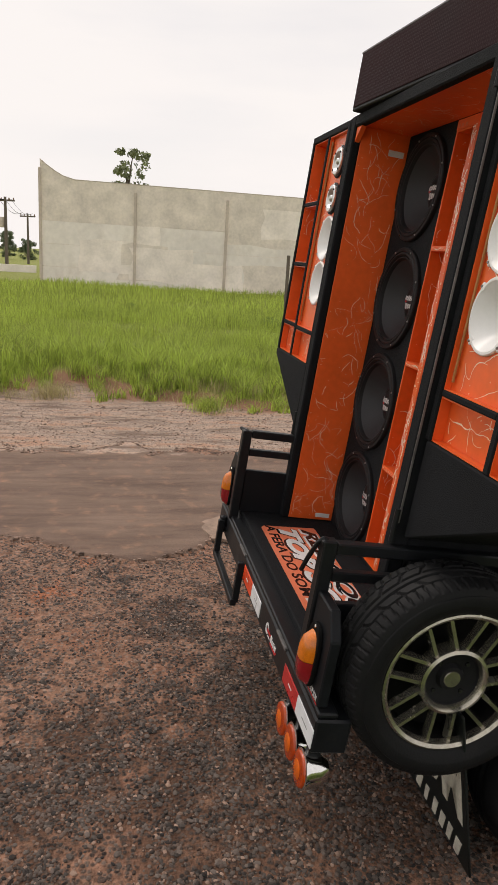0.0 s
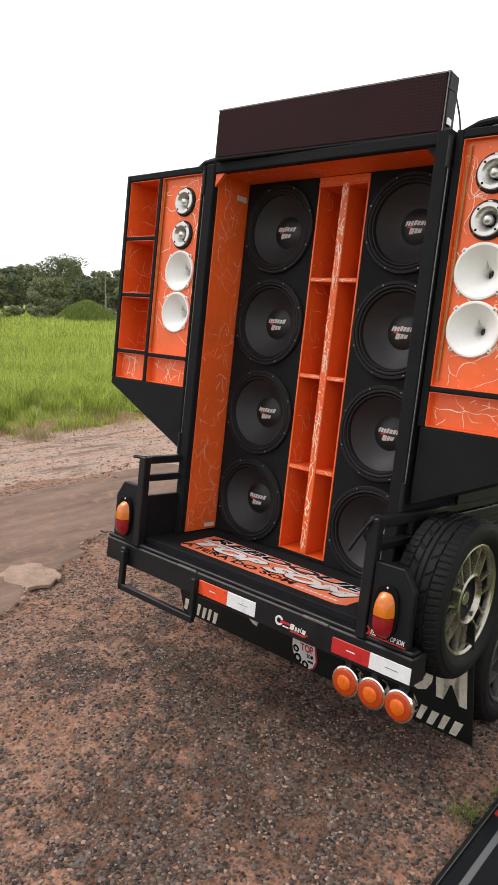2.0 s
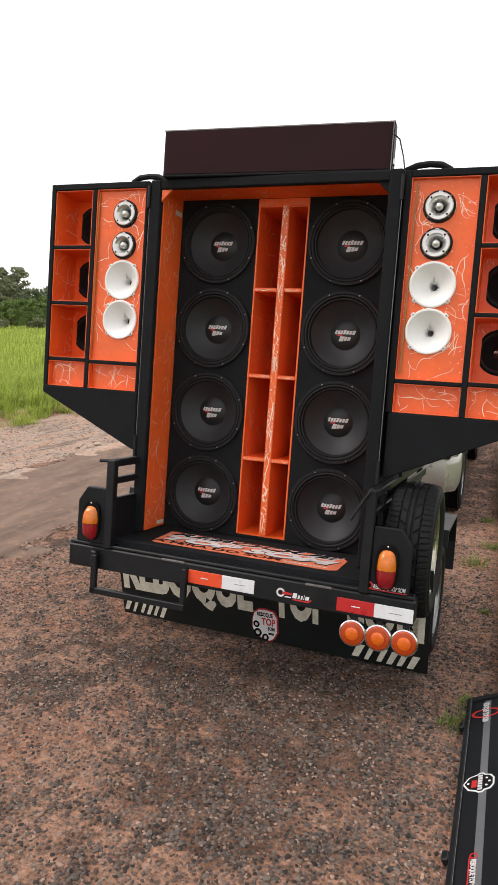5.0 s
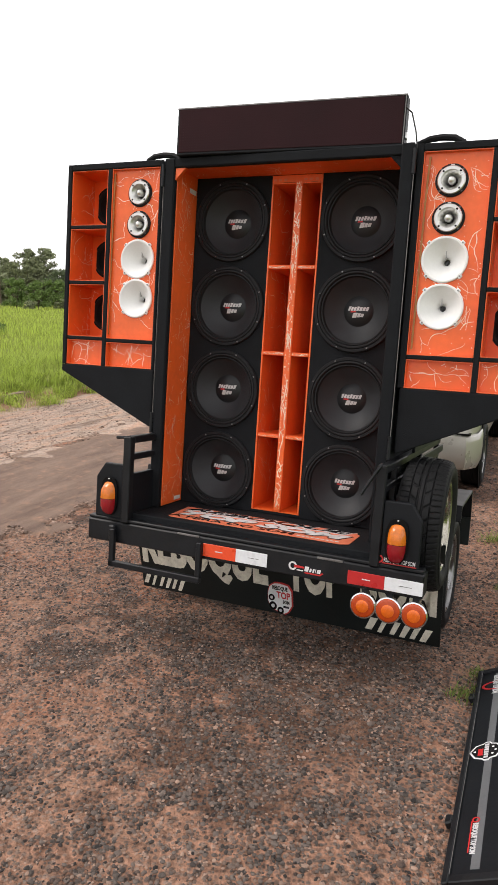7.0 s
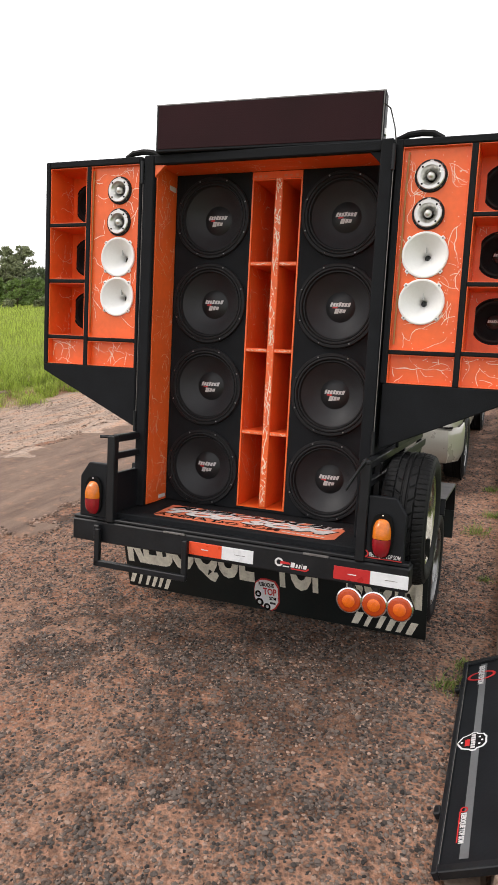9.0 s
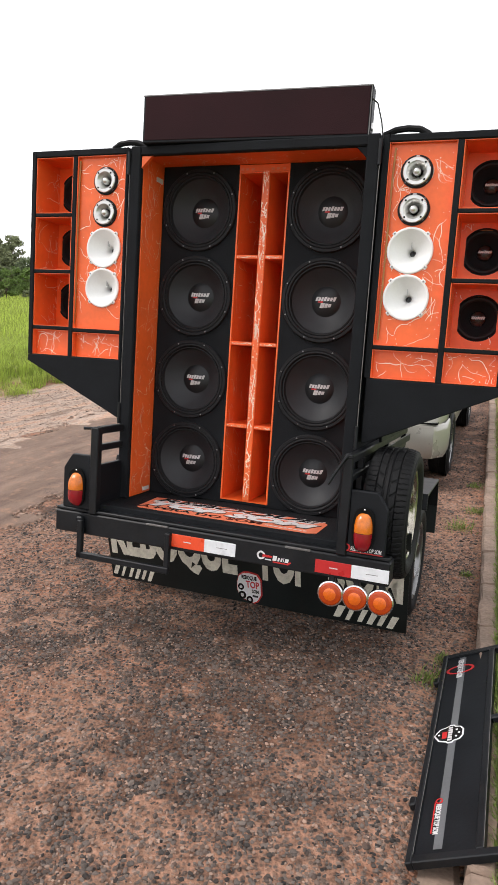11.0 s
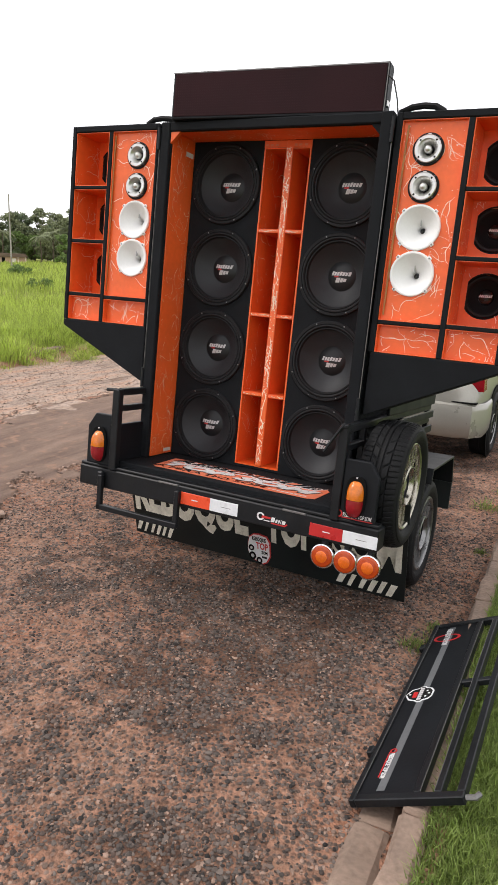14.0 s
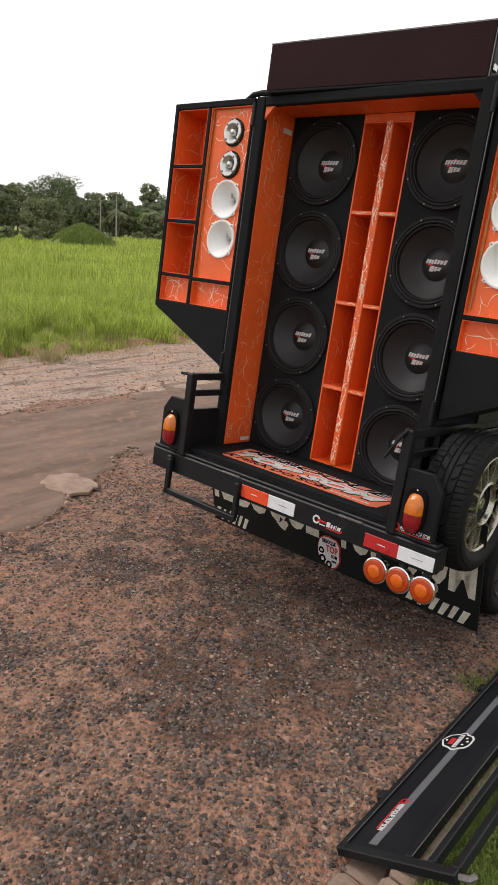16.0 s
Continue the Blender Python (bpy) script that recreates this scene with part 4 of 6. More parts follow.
def side_cabinet(sx, seed):
    w = thing("side_speaker_cabinet", TR, "black hinged speaker cabinet with orange streaked pockets, swung open", "speaker cabinet", "hinged side cabinets")
    def X(a):
        return sx * a
    def bx(a0, a1, *rest, bevel=0.003):
        return boxes((min(X(a0), X(a1)), max(X(a0), X(a1)), *rest), bevel=bevel)
    D = 0.27
    part("outer_wall", bx(1.122, 1.145, -0.025, D, 1.276, 2.264), M_CARPET, w)
    part("inner_wall", bx(0.588 if sx > 0 else 0.600, 0.614, -0.025, D, 1.276, 2.264), M_CARPET, w)
    part("top_wall", bx(0.6145, 1.1215, -0.025, D, 2.236, 2.264), M_CARPET, w)
    part("back_wall", bx(0.6145, 1.1215, D - 0.02, D, 1.276, 2.235), M_CARPET, w)
    part("middle_wall", bx(0.884, 0.907, -0.023, D - 0.021, 1.276, 2.235), M_CARPET, w)
    for a0, a1, z in ((0.615, 0.883, 1.4075), (0.908, 1.121, 1.4125), (0.908, 1.121, 1.69), (0.908, 1.121, 1.962)):
        part("shelf", bx(a0, a1, -0.022, D - 0.021, z - 0.008, z + 0.008), M_CARPET, w)
    wedge = [(X(0.600), 1.2755), (X(1.145), 1.2755), (X(1.145), 1.243), (X(0.612), 0.998), (X(0.600), 0.998)]
    part("lower_wedge", prism(wedge, -0.025, D, 0.004), M_CARPET, w)
    def lined(name, a0, a1, z0, z1, y, k, n, reach=0.2, holes=(), flat=1.0):
        if holes:
            p = part(name, holed(min(X(a0), X(a1)), max(X(a0), X(a1)), z0, z1, y, y + 0.012, holes, flat), M_ORANGE, w)
        else:
            p = part(name, bx(a0, a1, y, y + 0.008, z0, z1, bevel=0.001), M_ORANGE, w)
        lo, hi = min(X(a0), X(a1)) + 0.004, max(X(a0), X(a1)) - 0.004
        tagged(part("paint_splatter", streaks((lo, hi), (z0 + 0.004, z1 - 0.004), n, seed + k, lift_y(y - 0.0006), reach, 0.0026, holes), M_STREAK, p), kind="stuff")
        return p
    lined("horn_panel", 0.615, 0.883, 1.417, 2.234, 0.0, 1, 46, holes=[(X(0.731), 2.120, 0.05), (X(0.731), 1.972, 0.05), (X(0.731), 1.808, 0.082), (X(0.731), 1.618, 0.082)])
    lined("pocket_back", 0.615, 0.883, 1.278, 1.398, 0.012, 2, 9, 0.25)
    lined("pocket_back", 0.908, 1.121, 1.278, 1.403, 0.012, 3, 9, 0.25)
    # painted edges of the shallow recesses
    for a0, a1, z0, z1, deep in ((0.615, 0.883, 1.417, 2.234, -0.0015), (0.615, 0.883, 1.278, 1.398, 0.011), (0.908, 1.121, 1.278, 1.403, 0.011)):
        part("recess_edge", bx(a0, a0 + 0.003, -0.018, deep, z0, z1, bevel=0), M_ORANGE, w)
        part("recess_edge", bx(a1 - 0.003, a1, -0.018, deep, z0, z1, bevel=0), M_ORANGE, w)
        part("recess_edge", bx(a0 + 0.0035, a1 - 0.0035, -0.018, deep, z0, z0 + 0.003, bevel=0), M_ORANGE, w)
        part("recess_edge", bx(a0 + 0.0035, a1 - 0.0035, -0.018, deep, z1 - 0.003, z1, bevel=0), M_ORANGE, w)
    # the three woofer pockets: orange back boards with openings, orange sides
    for k, (z0, z1) in enumerate(((1.971, 2.234), (1.699, 1.953), (1.422, 1.681))):
        lined("pocket_back", 0.908, 1.121, z0, z1, 0.165, 10 + k, 6, 0.1, holes=[(X(1.0145), (2.105, 1.832, 1.557)[k], 0.098)], flat=0.8)
        for a0, a1, face in ((0.908, 0.912, 1), (1.117, 1.121, -1)):
            p = part("pocket_side", bx(a0, a1, -0.018, 0.189, z0, z1, bevel=0.0005), M_ORANGE, w)
            xx = X(a1 + 0.0006) if face > 0 else X(a0 - 0.0006)
            tagged(part("paint_splatter", streaks((-0.012, 0.18), (z0 + 0.006, z1 - 0.006), 11, seed + 20 + k + 5 * face, lift_x(xx), 0.18), M_STREAK, p), kind="stuff")
        part("pocket_top", bx(0.9125, 1.1165, -0.016, 0.189, z1 - 0.003, z1, bevel=0), M_ORANGE, w)
        part("pocket_floor", bx(0.9125, 1.1165, -0.016, 0.189, z0, z0 + 0.003, bevel=0), M_ORANGE, w)
        part("pocket_rail", bx(0.945, 1.085, 0.17, 0.185, z1 - 0.035, z1 - 0.025, bevel=0.002), M_BAMBOO, w)
    # tan cord down one edge of the horn panel
    cx = X(0.878) if sx < 0 else X(0.635)
    part("cord", tube([(cx + 0.004, -0.007, 2.215), (cx, -0.007, 2.1), (cx - 0.002, -0.007, 1.8), (cx - 0.004, -0.007, 1.44)], 0.0042, 6), M_BAMBOO, w, "thin tan cord")
    # padded carrying handle on top
    c = 0.665
    part("carrying_handle", tube([(X(c - 0.115), 0.09, 2.262), (X(c - 0.10), 0.09, 2.295), (X(c - 0.05), 0.09, 2.315), (X(c), 0.09, 2.32), (X(c + 0.05), 0.09, 2.315), (X(c + 0.085), 0.09, 2.295), (X(c + 0.10), 0.09, 2.262)], 0.014, 8), M_RUBBER, w, "curved black rubber handle", smooth=True)
    return w


side_cabinet(-1, 200)
side_cabinet(1, 300)


def drive_bars(parent, at, w, h, second=True, dome=None):
    """The maker's mark as plain slanted bars, following the cap's dome where there is one."""
    dome = dome or (lambda r: 0.0)
    def bar(u0, u1, v0, v1, lean, material, label):
        bm = bmesh.new()
        rows = []
        for v in (v0, 0.5 * (v0 + v1), v1):
            k = lean * (v - v0)
            rows.append([bm.verts.new((u + k, v, dome(math.hypot(u + k, v)))) for u in (u0, 0.5 * (u0 + u1), u1)])
        for p, q in zip(rows, rows[1:]):
            for a in (0, 1):
                bm.faces.new((p[a], p[a + 1], q[a + 1], q[a]))
        part("maker_mark", bm, material, parent, label, at=at)
    step = w / 7
    for k in range(7):
        bar(-w / 2 + k * step, -w / 2 + (k + 0.80) * step, 0.1 * h, h * (1.0 if k % 3 else 1.12), 0.3, M_MARK, "slanted pale bar")
    if second:
        for k, (u0, u1) in enumerate(((-0.27, -0.06), (-0.03, 0.10), (0.13, 0.27))):
            bar(w * u0, w * u1, -h * (1.62 - 0.12 * k), -h * (0.42 + 0.08 * k), 0.35, M_MARK, "short pale bar")
        bar(-w * 0.36, -w * 0.10, -h * 0.32, h * 0.02, 0.2, M_RED_INK, "dull red patch")


def subwoofer():
    root = thing("subwoofer", pose(0, 0, 0), "large round black subwoofer with a grey cone", "loudspeaker", "subwoofers in the tall cabinet")
    part("frame_ring", lathe([(0.194, -0.001), (0.194, 0.012), (0.191, 0.0155), (0.180, 0.0155), (0.177, 0.011)], 72), M_BASKET, root, smooth=True)
    part("surround", lathe([(0.178, 0.011), (0.174, 0.0155), (0.169, 0.016), (0.164, 0.012), (0.1625, 0.006), (0.160, 0.010), (0.155, 0.010), (0.1515, 0.004), (0.1495, -0.004)], 72), M_SURROUND, root, smooth=True)
    part("cone", lathe([(0.150, -0.004), (0.135, -0.020), (0.110, -0.042), (0.088, -0.058), (0.070, -0.066)], 72), M_CONE, root, smooth=True)
    def dome(r):
        return -0.0655 + 0.021 * (1 - (r / 0.071) ** 2)
    part("dust_cap", lathe([(r, dome(r)) for r in (0.071, 0.066, 0.058, 0.047, 0.034, 0.018, 0)], 56), M_DOME, root, smooth=True)
    for k in range(8):
        a = math.pi / 8 + k * math.pi / 4
        part("bolt", lathe([(0, 0.0185), (0.003, 0.018), (0.0042, 0.0155)], 8, center=(0.1855 * math.cos(a), 0.1855 * math.sin(a))), M_ALLOY, root)
    drive_bars(root, pose(0, 0, 0.0006), 0.098, 0.019, dome=dome)
    return root


sub_one = subwoofer()
first = True
for z in SUB_Z:
    for x in (-0.328, 0.322):
        m = T(x, YB - 0.0005, z, 90)
        if first:
            sub_one.matrix_basis = m
            first = False
        else:
            copy_thing(sub_one, m)


def woofer():
    root = thing("woofer", pose(0, 0, 0), "small black woofer deep in an orange pocket", "loudspeaker", "woofers in the side cabinets")
    def oval(r):
        pts = []
        for i in range(48):
            a = 2 * math.pi * i / 48
            pts.append((max(-0.083, min(0.083, r * math.cos(a))), r * math.sin(a)))
        return pts
    bm = bmesh.new()
    rings = [[bm.verts.new((u, v, z)) for u, v in oval(r)] for r, z in ((0.104, 0.0), (0.104, 0.009), (0.095, 0.012), (0.09, 0.007))]
    for p, q in zip(rings, rings[1:]):
        for i in range(48):
            bm.faces.new((p[i], p[(i + 1) % 48], q[(i + 1) % 48], q[i]))
    part("frame_ring", bm, M_BASKET, root, smooth=True)
    part("surround", lathe([(0.092, 0.005), (0.086, 0.011), (0.078, 0.010), (0.072, 0.001)], 48), M_SURROUND, root, smooth=True)
    part("cone", lathe([(0.073, 0.001), (0.055, -0.014), (0.038, -0.024), (0.03, -0.028)], 48), M_CARPET, root, smooth=True)
    part("dust_cap", lathe([(0.034, -0.027), (0.030, -0.016), (0.017, -0.009), (0, -0.007)], 32), M_CAP, root, smooth=True)
    drive_bars(root, pose(0, -0.004, -0.006), 0.055, 0.011, False)
    return root


wf = woofer()
first = True
for x in (-1.0145, 1.0145):
    for z in (2.105, 1.832, 1.557):
        m = T(x, 0.1785, z, 90)
        if first:
            wf.matrix_basis = m
            first = False
        else:
            copy_thing(wf, m)


def tweeter():
    root = thing("tweeter", pose(0, 0, 0), "round silver bullet tweeter on a black mounting ring", "tweeter", "bullet tweeters")
    part("mounting_ring", lathe([(0.065, 0), (0.065, 0.006), (0.062, 0.009), (0.052, 0.009)], 40), M_BASKET, root, smooth=True)
    part("flare", lathe([(0.056, 0.008), (0.056, 0.015), (0.053, 0.018), (0.041, 0.018), (0.034, 0.010), (0.025, -0.002), (0.02, -0.014), (0.017, -0.02)], 44), M_SILVER, root, smooth=True)
    part("bullet", lathe([(0.015, -0.018), (0.0165, 0.004), (0.0145, 0.013), (0.009, 0.019), (0, 0.021)], 28), M_SILVER, root, smooth=True)
    for k in range(4):
        a = math.pi / 4 + k * math.pi / 2
        part("bolt", lathe([(0, 0.0205), (0.0035, 0.0205), (0.0045, 0.018)], 8, center=(0.047 * math.cos(a), 0.047 * math.sin(a))), M_PLASTIC_SHADE, root)
        part("bolt", lathe([(0, 0.0115), (0.003, 0.0115), (0.004, 0.009)], 8, center=(0.0595 * math.cos(a), 0.0595 * math.sin(a))), M_GREYSTRIPE, root)
    part("maker_plate", boxes((-0.007, 0.007, 0.0565, 0.0615, 0.0088, 0.0105), bevel=0.0005), M_SILVER, root)
    return root


M_THROAT = surface("grey_throat_plastic", (0.16, 0.16, 0.165), 0.5, var=0.15, bump=0.05)
M_FIN = surface("pale_grey_plastic", (0.42, 0.42, 0.42), 0.45, var=0.1, bump=0.03)


def horn():
    root = thing("horn_driver", pose(0, 0, 0), "round white plastic horn with a dark throat", "horn", "white horns")
    part("bell", lathe([(0.094, 0.0), (0.094, 0.006), (0.091, 0.009), (0.085, 0.009), (0.079, 0.004), (0.066, -0.009), (0.048, -0.027), (0.033, -0.040), (0.024, -0.048), (0.018, -0.058), (0.0145, -0.072), (0.0125, -0.092)], 56), M_WHITE, root, smooth=True)
    part("throat", lathe([(0.0128, -0.0915), (0.0120, -0.102), (0, -0.102)], 24), M_THROAT, root, "dull grey throat")
    part("throat_slot", boxes((-0.003, 0.003, -0.009, 0.009, -0.1015, -0.094), bevel=0.0005), M_CAP, root)
    part("throat_fin", boxes((-0.0011, 0.0011, 0.014, 0.042, -0.052, -0.0345), bevel=0.0004), M_FIN, root, "thin grey moulding fin")
    for k in range(4):
        a = math.pi / 4 + k * math.pi / 2
        lug = boxes((-0.011, 0.011, -0.009, 0.009, 0.0, 0.0085), bevel=0.003)
        part("lug", lug, M_WHITE, root, at=pose(0.091 * math.cos(a), 0.091 * math.sin(a), 0, 0, 0, math.degrees(a)))
        part("bolt", lathe([(0, 0.0115), (0.003, 0.0115), (0.004, 0.0085)], 8, center=(0.094 * math.cos(a), 0.094 * math.sin(a))), M_ALLOY, root)
    return root


tw, hn = tweeter(), horn()
firsts = {}
for sx in (-1, 1):
    for src, z in ((tw, 2.120), (tw, 1.972), (hn, 1.808), (hn, 1.618)):
        m = T(sx * 0.731, -0.0003, z, 90)
        if src in firsts:
            copy_thing(src, m)
        else:
            firsts[src] = True
            src.matrix_basis = m

# display panel on the roof
led = thing("display_panel", T(0.003, 0.0, 0, 0, 0, 3.4), "dark unlit maroon display panel in a thin frame", "display panel")
part("housing", boxes((-0.517, 0.520, -0.028, 0.045, 2.267, 2.476), bevel=0.004), M_BLACK, led)
part("screen", boxes((-0.506, 0.509, -0.0315, -0.0275, 2.279, 2.466), bevel=0.001), M_LED, led, "dark maroon display face")
part("edge_trim", boxes((-0.517, 0.520, -0.0305, -0.0283, 2.4685, 2.4735), bevel=0), M_BARE, led)
part("edge_trim", boxes((0.5125, 0.5165, -0.0305, -0.0283, 2.275, 2.468), bevel=0), M_BARE, led)
part("catch", boxes((0.520, 0.527, -0.02, 0.01, 2.30, 2.325), bevel=0.002), M_SILVER, led)
dots = bmesh.new()
for i in range(86):
    for k in range(16):
        x, z = -0.496 + i * 0.01165, 2.286 + k * 0.01155
        vs = [dots.verts.new((x + u * 0.0024, -0.0321, z + v * 0.0024)) for u, v in ((-1, -1), (1, -1), (1, 1), (-1, 1))]
        dots.faces.new(vs)
M_DOT = surface("unlit_led_dot", (0.028, 0.010, 0.012), 0.6, var=0.3, scale=20, bump=0, spec=0.15)
tagged(part("led_dots", dots, M_DOT, led), kind="stuff")
tagged(part("cable", tube([(0.52, 0.0, 2.42), (0.545, 0.01, 2.40), (0.565, 0.02, 2.33), (0.575, 0.03, 2.266)], 0.003, 6), M_WIRE, at=TR), "thin black cable hanging from the display panel", "cable")

# printed sticker on the bed
mat = thing("floor_sticker", TR, "orange printed vinyl sticker with black and white lettering on the bed", "sticker")
o = [(-0.41, -0.135), (-0.39, -0.15), (0.43, -0.15), (0.465, -0.13), (0.468, 0.05), (0.44, 0.085), (-0.40, 0.095), (-0.425, 0.09)]
part("vinyl", prism(o, 0.6005, 0.6025, 0, plane="xy"), M_BANNER, mat)
part("lettering", lettering("REBOQUE", 0.850, 0.066, 0.001, 0.30, 0.075), M_INK, mat, "white outline letters", at=pose(-0.400, 0.020, 0.6026))
part("lettering", lettering("REBOQUE", 0.836, 0.056, 0.001, 0.30, 0.030), M_CAP, mat, "black letters", at=pose(-0.394, 0.025, 0.6037))
part("lettering", lettering("TOP SOM", 0.850, 0.086, 0.001, 0.30, 0.080), M_CAP, mat, "black outline letters", at=pose(-0.397, -0.080, 0.6026))
part("lettering", lettering("TOP SOM", 0.836, 0.074, 0.001, 0.30, 0.055), M_INK, mat, "white letters", at=pose(-0.390, -0.0735, 0.6037))
part("lettering", lettering("A FERA DO SOM", 0.62, 0.040, 0.001, 0.0, 0.022), M_CAP, mat, "small dark letters", at=pose(-0.412, -0.130, 0.6026))
for k in range(9):
    part("lettering", prism([(0.225 + 0.022 * k, -0.128), (0.241 + 0.022 * k, -0.128), (0.243 + 0.022 * k, -0.116), (0.227 + 0.022 * k, -0.116)], 0.6026, 0.6032, 0, plane="xy"), M_INK, mat, "small white bar")

# spare wheel on the side
spare = thing("spare_wheel", T(0.745, 0.098, 0.692, 0, 90, 0), "spare wheel with a champagne mesh rim bolted to the trailer's side", "wheel")
tyre(spare, 0.290, 0.195, 0.196, seg=480, across=46)
rim_mesh(spare, 0.195, 0.080, 7, M_BRONZE)
part("mounting_arm", boxes((-0.03, 0.03, -0.03, 0.03, -0.128, 0.0), bevel=0.004), M_STEEL_BLACK, spare)

# ---------------------------------------------------------------- tailgate ramp leaning on the kerb
RW, RL = 0.365, 1.225
ramp = thing("tailgate", pose(1.046, -1.08, 0.014, 0, -25.6, 0.6), "black steel tailgate with a grey stripe leaning on the kerb", "tailgate")
part("panel", boxes((0.02, 0.205, 0.02, RL - 0.02, 0.006, 0.018), bevel=0.002), M_BLACK, ramp)
for x0, x1, y0, y1 in ((0, 0.02, 0, RL), (0.020, RW, 0, 0.03), (0.020, RW, RL - 0.03, RL), (RW - 0.025, RW, 0.03, RL - 0.03), (0.205, 0.228, 0.03, RL - 0.03), (0.272, 0.294, 0.03, RL - 0.03)):
    part("frame_bar", boxes((x0, x1, y0, y1, -0.002, 0.026), bevel=0.003), M_STEEL_BLACK, ramp)
part("cross_bar", boxes((0.228, RW - 0.025, 0.665, 0.690, 0.0, 0.024), bevel=0.003), M_STEEL_BLACK, ramp)
part("edge_line", boxes((0.0215, 0.0235, 0.03, RL - 0.03, 0.0262, 0.0268), bevel=0), M_BARE, ramp)
part("edge_line", boxes((0.2285, 0.2305, 0.03, RL - 0.03, 0.0262, 0.0268), bevel=0), M_BARE, ramp)
part("edge_line", boxes((0.2725, 0.2745, 0.03, RL - 0.03, 0.0262, 0.0268), bevel=0), M_BARE, ramp)
part("stripe", boxes((0.078, 0.105, 0.05, RL - 0.04, 0.0182, 0.0192), bevel=0), M_GREYSTRIPE, ramp, "grey vinyl stripe")
shield = [(u - 0.016, v) for u, v in [(0.035, 0), (0.055, 0.036), (0.085, 0.048), (0.092, 0.056), (0.108, 0.056), (0.114, 0.046), (0.136, 0.04), (0.148, 0.02), (0.148, -0.02), (0.136, -0.04), (0.114, -0.046), (0.108, -0.056), (0.092, -0.056), (0.085, -0.048), (0.055, -0.036)]]
part("shield_sticker", prism([(u, v + 0.615) for u, v in shield], 0.0194, 0.0204, 0, plane="xy"), M_INK, ramp, "white-edged shield sticker")
part("shield_sticker", prism([(0.079 + (u - 0.079) * 0.88, v * 0.86 + 0.615) for u, v in shield], 0.0205, 0.0213, 0, plane="xy"), M_CAP, ramp, "black shield centre")
for k in range(6):
    part("shield_sticker", boxes((0.074, 0.090, 0.573 + 0.0145 * k, 0.584 + 0.0145 * k, 0.0214, 0.022), bevel=0), M_MARK, ramp, "pale bar")
part("shield_sticker", boxes((0.052, 0.070, 0.59, 0.63, 0.0214, 0.022), bevel=0), M_RED_INK, ramp, "red bar")
for u, v in ((0.105, 0.635), (0.105, 0.595), (0.115, 0.615), (0.04, 0.615)):
    part("shield_sticker", lathe([(0, 0.0007), (0.005, 0.0007), (0.005, 0)], 5), M_INK, ramp, "white star", at=pose(u, v, 0.0214))
part("ring_sticker", lathe([(0.036, 0), (0.036, 0.0012), (0.045, 0.0012), (0.045, 0)], 32), M_RED_INK, ramp, "red ring sticker", at=pose(0.085, 1.085, 0.0186) @ Matrix.Diagonal((1.35, 0.75, 1, 1)))
part("white_sticker", lettering("REBOQUE TOP SOM", 0.15, 0.024, 0.0008, 0.0, 0.03), M_INK, ramp, "white lettering", at=pose(0.074, 1.165, 0.0202, 0, 0, -90))
part("white_sticker", lettering("REBOQUE TOP SOM", 0.13, 0.017, 0.0008, 0.0, 0.03), M_INK, ramp, "white lettering", at=pose(0.070, 0.240, 0.0198, 0, 0, -90))
part("ring_sticker", lathe([(0.008, 0), (0.008, 0.0008), (0.0125, 0.0008), (0.0125, 0)], 18), M_RED_INK, ramp, "small red ring", at=pose(0.077, 0.256, 0.0196))
part("white_sticker", boxes((0.0625, 0.0665, 0.115, 0.25, 0.0194, 0.0202), bevel=0), M_RED_INK, ramp, "red bar sticker")
for y in (0.27, 1.02):
    part("hinge_lug", boxes((-0.024, 0.0, y - 0.02, y + 0.02, 0.0, 0.026), bevel=0.004), M_STEEL_BLACK, ramp)
part("hook", tube([(RW + 0.002, 0.015, 0.012), (RW + 0.03, 0.015, 0.012), (RW + 0.04, 0.03, 0.012)], 0.009, 6), M_BARE, ramp)

